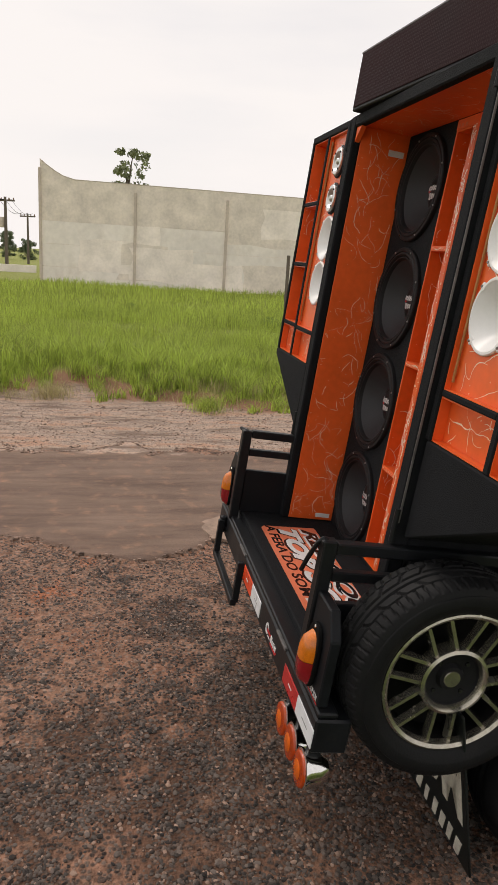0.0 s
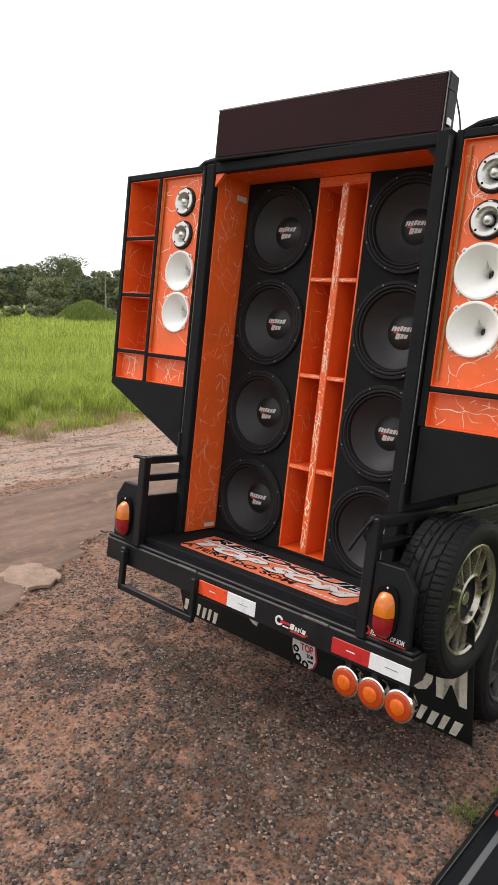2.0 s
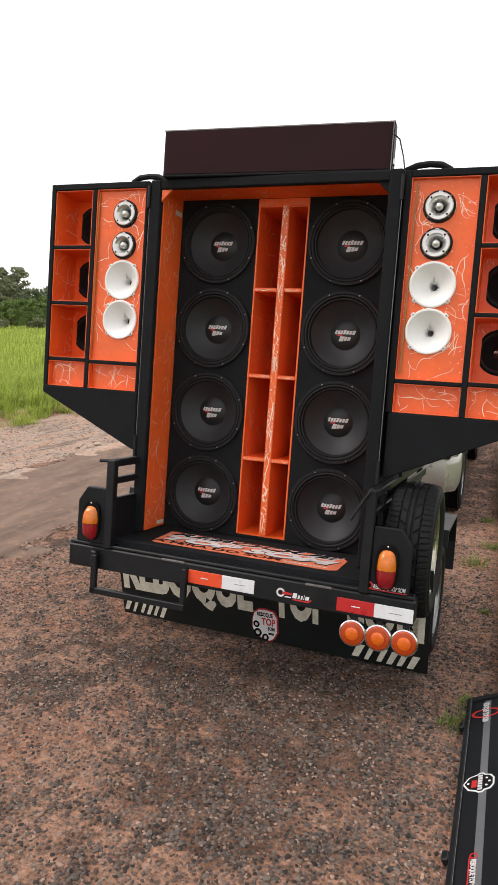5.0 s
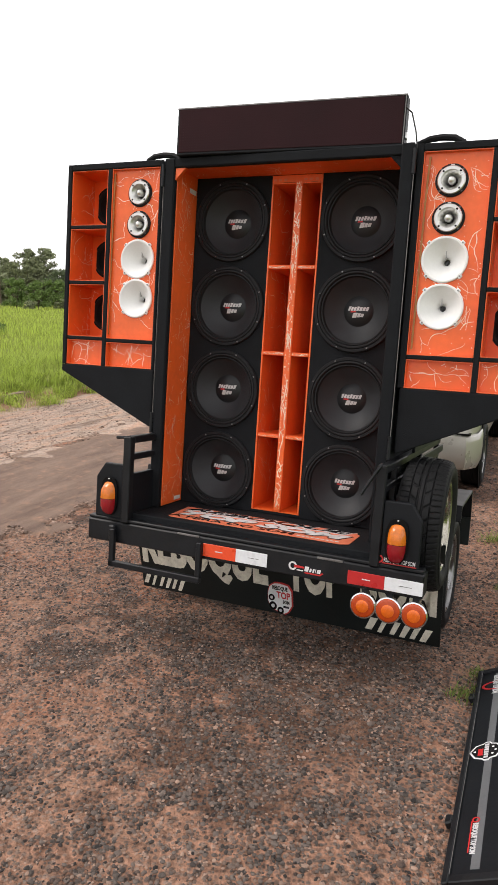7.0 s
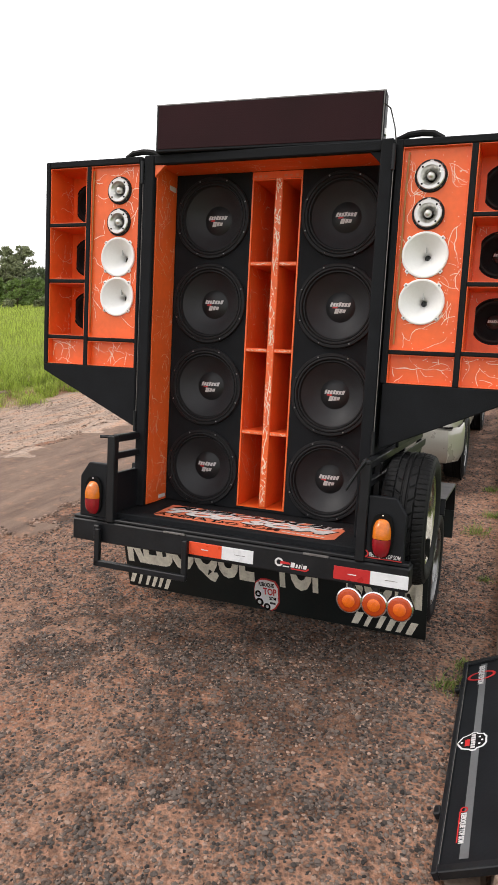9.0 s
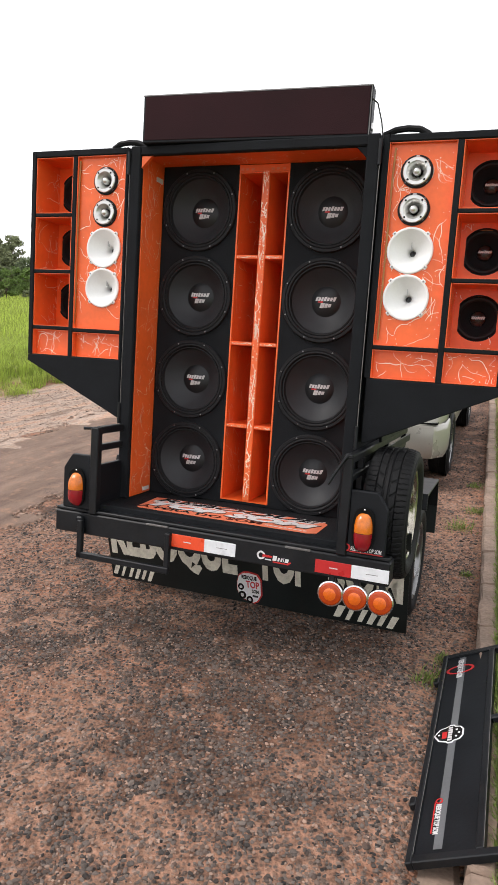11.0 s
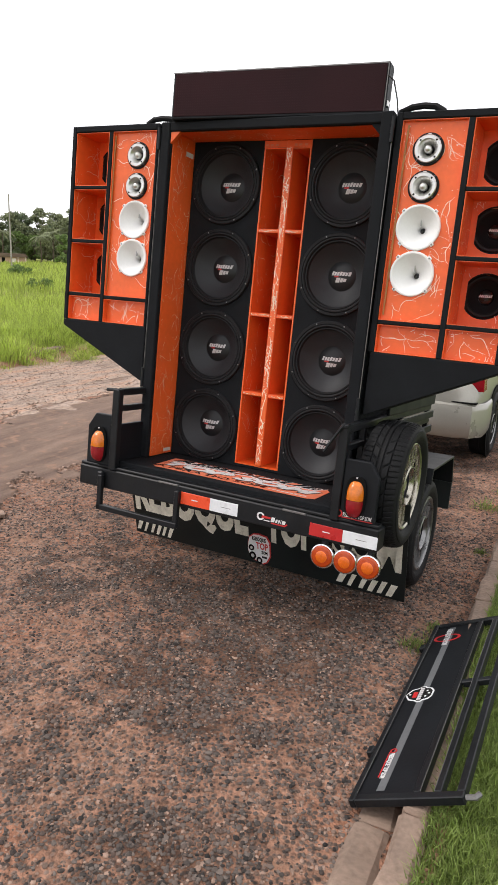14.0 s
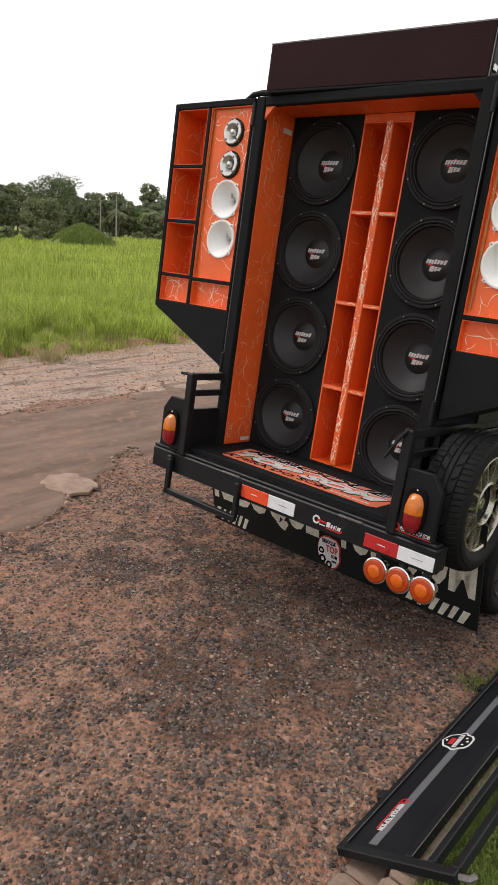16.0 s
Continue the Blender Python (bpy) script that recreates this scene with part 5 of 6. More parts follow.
# ---------------------------------------------------------------- the car ahead
def car():
    root = thing("car", pose(-0.12, 0, 0), "silver-beige hatchback parked ahead of the trailer", "car")
    stations = [(2.92, 0.60, 0.30, 0.52, 0.62), (2.95, 0.76, 0.26, 0.60, 0.70), (3.06, 0.805, 0.24, 0.74, 0.90), (3.20, 0.82, 0.23, 0.85, 1.10), (3.45, 0.825, 0.23, 0.90, 1.38), (3.75, 0.83, 0.23, 0.92, 1.47), (4.6, 0.83, 0.23, 0.92, 1.50),
                (5.3, 0.83, 0.23, 0.92, 1.44), (5.75, 0.83, 0.23, 0.92, 1.20), (6.1, 0.825, 0.23, 0.90, 0.98), (6.6, 0.80, 0.24, 0.80, 0.88), (6.95, 0.70, 0.26, 0.66, 0.72), (7.02, 0.5, 0.32, 0.58, 0.62)]
    bm = bmesh.new()
    rings = []
    for y, w, z0, zb, zt in stations:
        half = [(0, z0), (w * 0.8, z0), (w * 0.95, z0 + 0.05), (w, z0 + 0.16), (w, zb - 0.1), (w * 0.985, zb), (w * 0.9, zb + (zt - zb) * 0.5), (w * 0.78, zb + (zt - zb) * 0.93), (w * 0.66, zt), (0, zt + 0.015)]
        ring = [bm.verts.new((x, y, z)) for x, z in half] + [bm.verts.new((-x, y, z)) for x, z in half[-2:0:-1]]
        rings.append(ring)
    n = len(rings[0])
    for p, q in zip(rings, rings[1:]):
        for i in range(n):
            bm.faces.new((p[i], p[(i + 1) % n], q[(i + 1) % n], q[i]))
    bm.faces.new(rings[0])
    bm.faces.new(rings[-1][::-1])
    part("body", bm, M_CARPAINT, root, smooth=True)
    bumper = bmesh.new()
    rows = []
    for z, o in ((0.27, 0.0), (0.31, 0.035), (0.40, 0.045), (0.50, 0.045), (0.545, 0.03), (0.56, 0.0)):
        rows.append([bumper.verts.new(c) for c in ((-0.835 - o * 0.3, 3.34, z), (-0.825 - o * 0.4, 3.08 - o * 0.3, z), (-0.74 - o * 0.3, 2.95 - o, z), (-0.4, 2.91 - o, z), (0.4, 2.91 - o, z), (0.74 + o * 0.3, 2.95 - o, z), (0.825 + o * 0.4, 3.08 - o * 0.3, z), (0.835 + o * 0.3, 3.34, z))])
    for p, q in zip(rows, rows[1:]):
        for i in range(7):
            bumper.faces.new((p[i], p[i + 1], q[i + 1], q[i]))
    part("rear_bumper", bumper, M_CARPAINT, root, "body-coloured bumper", smooth=True)
    part("bumper_gap", boxes((-0.78, 0.78, 2.925, 3.0, 0.562, 0.574), bevel=0.002), M_PLASTIC_SHADE, root)
    part("rear_window", prism([(-0.56, 0.98), (0.56, 0.98), (0.50, 1.33), (-0.50, 1.33)], 3.10, 3.5, 0.0), M_GLASS, root)
    for sx in (-1, 1):
        part("tail_light", prism([(sx * 0.62, 0.66), (sx * 0.815, 0.66), (sx * 0.80, 0.90), (sx * 0.66, 0.90)], 3.0, 3.16, 0.005), M_REDLENS, root, "dark red tail light")
        part("side_window", boxes((sx * 0.70 - 0.06, sx * 0.70 + 0.06, 3.6, 5.3, 1.0, 1.36), bevel=0.02), M_GLASS, root)
    part("number_plate", boxes((-0.2, 0.2, 2.852, 2.866, 0.40, 0.53), bevel=0.003), M_GREYSTRIPE, root, "plain grey number plate")
    for y in (3.60, 6.10):
        for sx in (-1, 1):
            # flat near-black disc on the body in place of the shaded arch opening
            part("wheel_arch_shade", lathe([(0.33, 0.0), (0.335, 0.01), (0.30, 0.012), (0, 0.012)], 36), M_PLASTIC_SHADE, root, at=pose(sx * 0.825, y, 0.31, 0, 90 * sx, 0))
            w = thing("wheel", pose(sx * 0.765, y, 0.292, 0, 90 * sx, 0), "", "")
            w.parent = root
            tyre(w, 0.292, 0.18, 0.19, seg=72)
            rim_mesh(w, 0.185, 0.078, 5, M_ALLOY)
    return root


car()

# ---------------------------------------------------------------- ground
def hashed(ix, iy, seed):
    n = (ix.astype(np.int64) * 374761393 + iy.astype(np.int64) * 668265263 + seed * 1442695041) & 0xFFFFFFFF
    n = ((n ^ (n >> 13)) * 1274126177) & 0xFFFFFFFF
    return ((n ^ (n >> 16)) & 0xFFFF) / 65535.0


def vnoise(x, y, scale, seed):
    """Smooth random values between 0 and 1 over the plan."""
    x, y = np.asarray(x) / scale, np.asarray(y) / scale
    ix, iy = np.floor(x), np.floor(y)
    fx, fy = x - ix, y - iy
    fx, fy = fx * fx * (3 - 2 * fx), fy * fy * (3 - 2 * fy)
    a, b = hashed(ix, iy, seed), hashed(ix + 1, iy, seed)
    c, d = hashed(ix, iy + 1, seed), hashed(ix + 1, iy + 1, seed)
    return (a * (1 - fx) + b * fx) * (1 - fy) + (c * (1 - fx) + d * fx) * fy


def smooth(v, a, b):
    t = np.clip((v - a) / (b - a), 0, 1)
    return t * t * (3 - 2 * t)


def kerb_x(y):
    return 1.165 - 0.033 * np.asarray(y)


def zones(x, y):
    ragged = 0.45 * (vnoise(x, y, 0.55, 3) - 0.5) + 0.25 * (vnoise(x, y, 0.17, 4) - 0.5) + 0.1 * (vnoise(x, y, 0.06, 5) - 0.5)
    low = -1.78 + 0.32 * np.exp(-((y + 0.45) / 0.5) ** 2) - 0.2 * smooth(y, 0.0, 1.0) + ragged
    tar = smooth(low - x, -0.02, 0.05) * smooth(x + 3.72 + 1.2 * ragged, -0.04, 0.08)
    sand = smooth(-3.55 + ragged - x, 0.0, 0.25) * smooth(x + 6.5 + ragged, -0.3, 0.2)
    edge = -5.9 - 0.5 * smooth(-y, 0.2, 2.2) + 1.1 * (vnoise(x, y, 1.1, 8) - 0.5) - 0.4 * smooth(y, 4, 9)
    turf = np.maximum(smooth(edge - x, -0.1, 0.7), smooth(x - kerb_x(y) - 0.1, 0.0, 0.05))
    lean = 0.15 * smooth(-x, -0.35, 0.8)
    soil_shade = 0.66 * smooth(vnoise(x, y, 0.21, 11) * 0.36 + vnoise(x, y, 0.07, 12) * 0.42 + vnoise(x, y, 0.75, 13) * 0.30 + lean, 0.44, 0.78)
    # less pale earth under and right of the trailer: its shade put into the colour
    soil_shade = soil_shade * (1 - 0.6 * np.exp(-((x - 0.45) / 0.8) ** 2 - ((y + 0.1) / 0.6) ** 2)) * (1 - 0.75 * smooth(x, 0.2, 0.7) * smooth(y, -2.4, -1.5) * smooth(-y, -0.9, 0.2))
    for cx, cy, rx, ry, s in ((-0.80, -1.02, 0.5, 0.13, 0.62), (-1.35, -0.85, 0.35, 0.1, 0.4), (0.7, -1.15, 0.25, 0.13, 0.3), (0.6, -0.75, 0.2, 0.12, 0.3),
                              (-0.4, -0.75, 0.28, 0.2, 0.25), (0.95, 1.2, 0.22, 2.6, 0.42), (-1.5, -0.2, 0.3, 0.2, 0.25), (1.1, -1.6, 0.13, 0.9, 0.6)):
        soil_shade = soil_shade + s * np.exp(-((x - cx) / rx) ** 2 - ((y - cy) / ry) ** 2)
    return tar, sand, turf, soil_shade, ragged


def height(x, y):
    tar, sand, turf, soil_shade, ragged = zones(x, y)
    h = 0.02 * tar + 0.016 * (vnoise(x, y, 0.35, 21) - 0.5) * (1 - tar) * (1 - turf) + 0.007 * (vnoise(x, y, 0.07, 22) - 0.5) * (1 - tar)
    h = h + 0.05 * sand * (vnoise(x, y, 0.4, 23) - 0.4) * 0.5
    h = h + 0.07 * smooth(turf, 0.25, 0.6) * smooth(-4.5 - x, 0, 0.5)
    field = smooth(-5.9 - x, 0, 1.5)
    h = h + field * (0.12 + 0.12 * (vnoise(x, y, 1.7, 24) - 0.5)) * np.clip(1 - (-x - 6) / 120, 0, 1)
    lawn = smooth(x - kerb_x(y) - 0.02, 0.0, 0.02)
    return h * (1 - lawn) + lawn * (0.085 + 0.02 * (vnoise(x, y, 0.5, 25) - 0.5))


def spread(lo, hi, step, far):
    near = list(np.arange(lo, hi + 1e-6, step))
    out, d = [], step
    while (out[-1] if out else 0) < far:
        d *= 1.22
        out.append((out[-1] if out else 0) + d)
    return np.array([lo - v for v in out[::-1]] + near + [hi + v for v in out])


gx, gy = spread(-6.6, 1.6, 0.032, 2500), spread(-3.0, 5.2, 0.034, 2500)
GX, GY = np.meshgrid(gx, gy, indexing="ij")
GZ = height(GX, GY)
nx, ny = GX.shape
idx = np.arange(nx * ny).reshape(nx, ny)
quads = np.stack((idx[:-1, :-1], idx[1:, :-1], idx[1:, 1:], idx[:-1, 1:]), -1).reshape(-1, 4)
ground_mesh = raw_mesh("ground", np.stack((GX, GY, GZ), -1).reshape(-1, 3), quads)
tar, sand, turf, soil_shade, _ = zones(GX.ravel(), GY.ravel())
zone_layer = ground_mesh.color_attributes.new("zone", "FLOAT_COLOR", "POINT")
zone_layer.data.foreach_set("color", np.stack((tar, sand, turf, smooth(GX.ravel(), 0.9, 1.2)), -1).ravel().astype(np.float32))
soil_layer = ground_mesh.attributes.new("soil_shade", "FLOAT", "POINT")
soil_layer.data.foreach_set("value", soil_shade.astype(np.float32))
ground = part("ground", ground_mesh, M_GROUND, smooth=True)
tagged(ground, "worn gravelly asphalt road with red earth and grassy verges", "ground", kind="structure")


def stones(name, n, where, sizes, seed, label, material=M_STONE, thin=0.5):
    rng = np.random.default_rng(seed)
    ico = np.array([(0, 0, 1), (0.894, 0, 0.447), (0.276, 0.851, 0.447), (-0.724, 0.526, 0.447), (-0.724, -0.526, 0.447), (0.276, -0.851, 0.447),
                    (0.724, 0.526, -0.447), (-0.276, 0.851, -0.447), (-0.894, 0, -0.447), (-0.276, -0.851, -0.447), (0.724, -0.526, -0.447)])
    tri = np.array([(0, 1, 2), (0, 2, 3), (0, 3, 4), (0, 4, 5), (0, 5, 1), (1, 6, 2), (2, 7, 3), (3, 8, 4), (4, 9, 5), (5, 10, 1), (6, 7, 2), (7, 8, 3), (8, 9, 4), (9, 10, 5), (10, 6, 1)])
    x, y = rng.uniform(*where[0], n), rng.uniform(*where[1], n)
    tar, sand, turf, soil_shade, _ = zones(x, y)
    keep = (tar < 0.3) & (turf < 0.3) & (x < kerb_x(y) - 0.03) & (rng.random(n) > thin * smooth(soil_shade, 0.12, 0.62)) & (rng.random(n) < 0.2 + 1.15 * smooth(vnoise(x, y, 0.05, 31) * 0.65 + vnoise(x, y, 0.13, 32) * 0.35, 0.3, 0.62))
    x, y = x[keep], y[keep]
    n = len(x)
    s = rng.uniform(sizes[0], sizes[1], n) * rng.choice((0.7, 1.0, 1.0, 1.35), n)
    v = ico[None] * (1 + 0.45 * (rng.random((n, 11, 1)) - 0.5)) * rng.uniform(0.6, 1.25, (n, 1, 3))
    v[..., 2] *= 0.65
    a = rng.uniform(0, 6.28, n)
    c, t = np.cos(a)[:, None], np.sin(a)[:, None]
    v = np.stack((v[..., 0] * c - v[..., 1] * t, v[..., 0] * t + v[..., 1] * c, v[..., 2]), -1) * s[:, None, None]
    v += np.stack((x, y, height(x, y) + 0.05 * s), -1)[:, None]
    f = (tri[None] + 11 * np.arange(n)[:, None, None]).reshape(-1, 3)
    ob = part(name, raw_mesh(name, v.reshape(-1, 3), f), material)
    return tagged(ob, label, "gravel", kind="stuff")


stones("gravel", 105000, ((-1.9, 1.15), (-2.0, 1.6)), (0.0034, 0.0085), 5, "loose dark and brown gravel on the worn road", thin=0.72)
stones("gravel", 22000, ((-1.9, 1.15), (-2.0, 1.0)), (0.0035, 0.0075), 7, "small tan stones bedded in the red earth", M_STONE_TAN, -0.2)
stones("gravel", 14000, ((-1.9, 1.15), (1.6, 7.0)), (0.006, 0.012), 6, "loose gravel farther along the worn road")


stones("gravel", 8000, ((-5.7, -3.5), (-3.0, 7.5)), (0.005, 0.013), 9, "tan gravel scattered over the pale dirt margin", M_STONE_TAN, 0.0)


def rubble(n, seed):
    """Broken asphalt along the ragged edge of the old surface."""
    rng = np.random.default_rng(seed)
    x, y = rng.uniform(-4.2, -1.2, n), rng.uniform(-2.2, 5, n)
    z = zones(x, y)[0]
    keep = (z > 0.03) & (z < 0.97)
    x, y = x[keep], y[keep]
    n = len(x)
    base = np.array([(-1, -1, -1), (1, -1, -1), (1, 1, -1), (-1, 1, -1), (-0.7, -0.7, 0.8), (0.7, -0.7, 0.8), (0.7, 0.7, 0.8), (-0.7, 0.7, 0.8)], float)
    v = base[None] * (1 + 0.5 * (rng.random((n, 8, 3)) - 0.5)) * rng.uniform(0.5, 1.2, (n, 1, 3)) * rng.uniform(0.004, 0.015, (n, 1, 1))
    v[..., 2] *= 0.6
    v += np.stack((x, y, height(x, y) + 0.002), -1)[:, None]
    quad = np.array([(0, 1, 5, 4), (1, 2, 6, 5), (2, 3, 7, 6), (3, 0, 4, 7), (4, 5, 6, 7)])
    f = (quad[None] + 8 * np.arange(n)[:, None, None]).reshape(-1, 4)
    tagged(part("asphalt_rubble", raw_mesh("asphalt_rubble", v.reshape(-1, 3), f), M_STONE_TAN), "broken bits of asphalt along the torn road edge", "rubble", kind="stuff")


rubble(45000, 8)


def blades(name, x, y, z, h, w, seed, material, label, category="grass", lean=0.5):
    rng = np.random.default_rng(seed)
    n = len(x)
    a, b = rng.uniform(0, 6.28, n), rng.uniform(0, 6.28, n)
    h = h * rng.uniform(0.55, 1.15, n)
    bend = h * lean * rng.uniform(0.1, 1.0, n)
    side = np.stack((np.cos(a), np.sin(a), 0 * a), -1) * (w * 0.5)[:, None]
    out = np.stack((np.cos(b), np.sin(b), 0 * b), -1)
    base = np.stack((x, y, z), -1)
    up = np.array((0, 0, 1.0))
    mid = base + out * (0.3 * bend)[:, None] + up * (0.6 * h)[:, None]
    tip = base + out * bend[:, None] + up * h[:, None]
    v = np.stack((base - side, base + side, mid + side * 0.8, mid - side * 0.8, tip), 1).reshape(-1, 3)
    k = 5 * np.arange(n)[:, None]
    tris = np.concatenate((k + np.array((0, 1, 2)), k + np.array((0, 2, 3)), k + np.array((3, 2, 4))), 0)
    ob = part(name, raw_mesh(name, v, tris), material)
    return tagged(ob, label, category, kind="stuff")


def meadow(seed, n, r0, r1, a0=31, a1=104):
    rng = np.random.default_rng(seed)
    r = r0 * (r1 / r0) ** rng.random(n)
    a = np.radians(rng.uniform(a0, a1, n))
    x, y = 1.5 - r * np.sin(a), -1.8 + r * np.cos(a)
    keep = (zones(x, y)[2] > 0.35) & (x < -4.5) & (x > -31.5 - 0 * y)
    keep |= (zones(x, y)[2] > 0.35) & (x < -31.5) & (y > 13.5)
    return x[keep], y[keep], r[keep], rng


x, y, r, rng = meadow(31, 90000, 6.8, 16)
clump = vnoise(x, y, 0.45, 41)
sel = clump > np.where(x > -7.2, 0.5, 0.3)
x, y, r, clump = x[sel], y[sel], r[sel], clump[sel]
blades("meadow_grass", x, y, height(x, y) - 0.02, 0.09 + 0.36 * clump * smooth(-5.6 - x, 0, 2.6), 0.007 + 0 * x, 32, M_GRASS, "tall bright green meadow grass beside the road", lean=0.85)
x, y, r, rng = meadow(33, 130000, 15, 100)
blades("meadow_grass", x, y, height(x, y) - 0.03, 0.2 + 0.25 * vnoise(x, y, 2.5, 42), 0.0007 * r, 34, M_GRASS, "sunlit meadow grass running to the far trees")
x, y, r, rng = meadow(35, 7000, 6.8, 13)
sel = (vnoise(x, y, 0.6, 43) > 0.55) & (x > -8.6)
x, y = x[sel], y[sel]
blades("dry_grass", x, y, height(x, y) - 0.02, 0.26 + 0 * x, 0.006 + 0 * x, 36, M_DRYGRASS, "dry straw and weeds at the meadow's edge", lean=1.3)

rng = np.random.default_rng(37)
tx, ty = np.concatenate((rng.uniform(-8.6, -5.2, 640), rng.uniform(-7.3, -5.6, 420))), rng.uniform(-6, 13, 1060)
keep = zones(tx, ty)[2] > 0.06
tx, ty = tx[keep], ty[keep]
x = np.repeat(tx, 46) + rng.normal(0, 0.05, 46 * len(tx))
y = np.repeat(ty, 46) + rng.normal(0, 0.05, 46 * len(tx))
blades("grass_clump", x, y, height(x, y) - 0.02, np.repeat(rng.uniform(0.35, 1.0, len(tx)) * (0.16 + 0.26 * zones(tx, ty)[2]), 46), 0.013 + 0 * x, 38, M_GRASS, "thick arching clumps of grass at the road's edge", lean=0.95)
x = np.repeat(tx[::4] + 0.25, 30) + rng.normal(0, 0.10, 30 * len(tx[::4]))
y = np.repeat(ty[::4] + 0.1, 30) + rng.normal(0, 0.12, 30 * len(tx[::4]))
blades("dry_grass", x, y, height(x, y) - 0.02, 0.16 + 0 * x, 0.007 + 0 * x, 39, M_DRYGRASS, "matted dead grass between the clumps", lean=1.8)

rng = np.random.default_rng(51)
n = 80000
y = np.concatenate((rng.normal(-0.7, 1.1, n // 2), -1.0 + rng.exponential(3.4, n // 2)))
x = kerb_x(y) + 0.075 + rng.exponential(0.48, n)
blades("lawn_grass", x, y, height(x, y) - 0.008, 0.05 + 0 * x, 0.0045 + 0 * x, 52, M_LAWN, "short mown lawn behind the kerb", lean=0.9)


def weed_tuft(px, py, size, seed, label, n=110, material=None):
    rng = np.random.default_rng(seed)
    x, y = px + rng.normal(0, size * 0.5, n), py + rng.normal(0, size * 0.5, n)
    return blades("weed_tuft", x, y, height(x, y) - 0.01, size * 0.75 + 0 * x, 0.0045 + 0 * x, seed, material or M_LAWN, label, "weed", lean=1.4)


for k, (px, py, size) in enumerate(((0.985, -0.03, 0.075), (1.02, 0.17, 0.05), (0.95, 2.05, 0.1), (1.02, 2.5, 0.07), (0.98, 3.2, 0.07), (1.05, 1.2, 0.04))):
    weed_tuft(px, py, size, 60 + k, "low green weeds growing along the kerb")
for k, (px, py, size) in enumerate(((-5.7, 2.4, 0.2), (-5.75, 5.6, 0.22), (-5.6, 7.0, 0.2), (-5.55, 0.4, 0.22), (-6.1, -1.4, 0.25))):
    weed_tuft(px, py, size, 70 + k, "straggling yellow-green weeds on the dirt margin", 420, M_GRASS if k % 2 else M_DRYGRASS)

# the kerb, stone by stone
kerb = thing("kerb", pose(0, 0, 0), "low weathered concrete kerb along the lawn", "kerb", kind="structure")
kerb_meshes = []
for k in range(4):
    bm = boxes((0, 0.088, 0.004, 0.496, -0.12, 0.1), bevel=0.012)
    rnd = random.Random(80 + k)
    bmesh.ops.subdivide_edges(bm, edges=[e for e in bm.edges if e.calc_length() > 0.15], cuts=4)
    for v in bm.verts:
        v.co += Vector((rnd.uniform(-1, 1), 0.3 * rnd.uniform(-1, 1), rnd.uniform(-1, 1))) * 0.006
    me = bpy.data.meshes.new("kerb_stone")
    bm.to_mesh(me)
    bm.free()
    me.materials.append(M_KERB)
    kerb_meshes.append(me)
for k in range(44):
    y = -2.6 + 0.5 * k
    ob = new("kerb_stone", kerb_meshes[k % 4])
    ob.parent = kerb
    ob.matrix_basis = pose(float(kerb_x(y)), y, 0, rz=1.9)
for k in range(5):
    y = -3.1 + 0.5 * k
    ob = new("gutter_slab", kerb_meshes[(k + 1) % 4])
    ob.parent = kerb
    ob.matrix_basis = pose(float(kerb_x(y)) - 0.128, y, -0.092 + 0.004 * (k % 2), 0, 0, 1.9 + 0.6 * (k % 2)) @ Matrix.Diagonal((1.32, 1.0, 1.0, 1.0))
# what is left of the kerb on the meadow's side
far_kerb = thing("far_kerb", pose(0, 0, 0), "broken pale concrete kerb half buried in red earth", "kerb", kind="structure")
for k, y in enumerate((3.9, 4.4, 4.95, 5.45, 6.6, 7.1)):
    ob = new("kerb_stone", kerb_meshes[k % 4])
    ob.parent = far_kerb
    ob.matrix_basis = pose(-6.22 - 0.05 * y + 0.02 * (k % 3), y, 0.035 - 0.012 * (k % 3), 0, 2 * (k % 2), 3 + 2 * (k % 3))
# a pale slab of concrete let into the road
slab_bm = bmesh.new()
rnd = random.Random(9)
ring = [(-1.85 + 0.23 * math.cos(a) * rnd.uniform(0.78, 1.1), 0.03 + 0.17 * math.sin(a) * rnd.uniform(0.78, 1.1)) for a in [k * 2 * math.pi / 26 for k in range(26)]]
prism(ring, 0.0, 0.023, 0.003, slab_bm, plane="xy")
M_SLAB = surface("pale_patch_concrete", (0.31, 0.215, 0.16), 0.92, var=0.45, scale=14, fine=120, bump=0.6, dirt=(0.22, 0.15, 0.11))
tagged(part("road_patch", slab_bm, M_SLAB), "pale rough concrete patch in the road", "road patch", kind="structure")

# ---------------------------------------------------------------- far things
EYE0 = Vector((1.6, -2.0, 0))


def far(az, d, z=0.0):
    """A place d metres off, at a bearing from the trailer's axis towards the meadow."""
    a = radians(az)
    return (EYE0.x - d * math.sin(a), EYE0.y + d * math.cos(a), z)


M_PATCH_LIGHT = surface("pale_new_plaster", (0.89, 0.81, 0.75), 0.92, var=0.2, scale=1.2, fine=8, bump=0.3)
M_PATCH_GREY = surface("grey_old_plaster", (0.77, 0.69, 0.62), 0.92, var=0.25, scale=1.2, fine=8, bump=0.3)


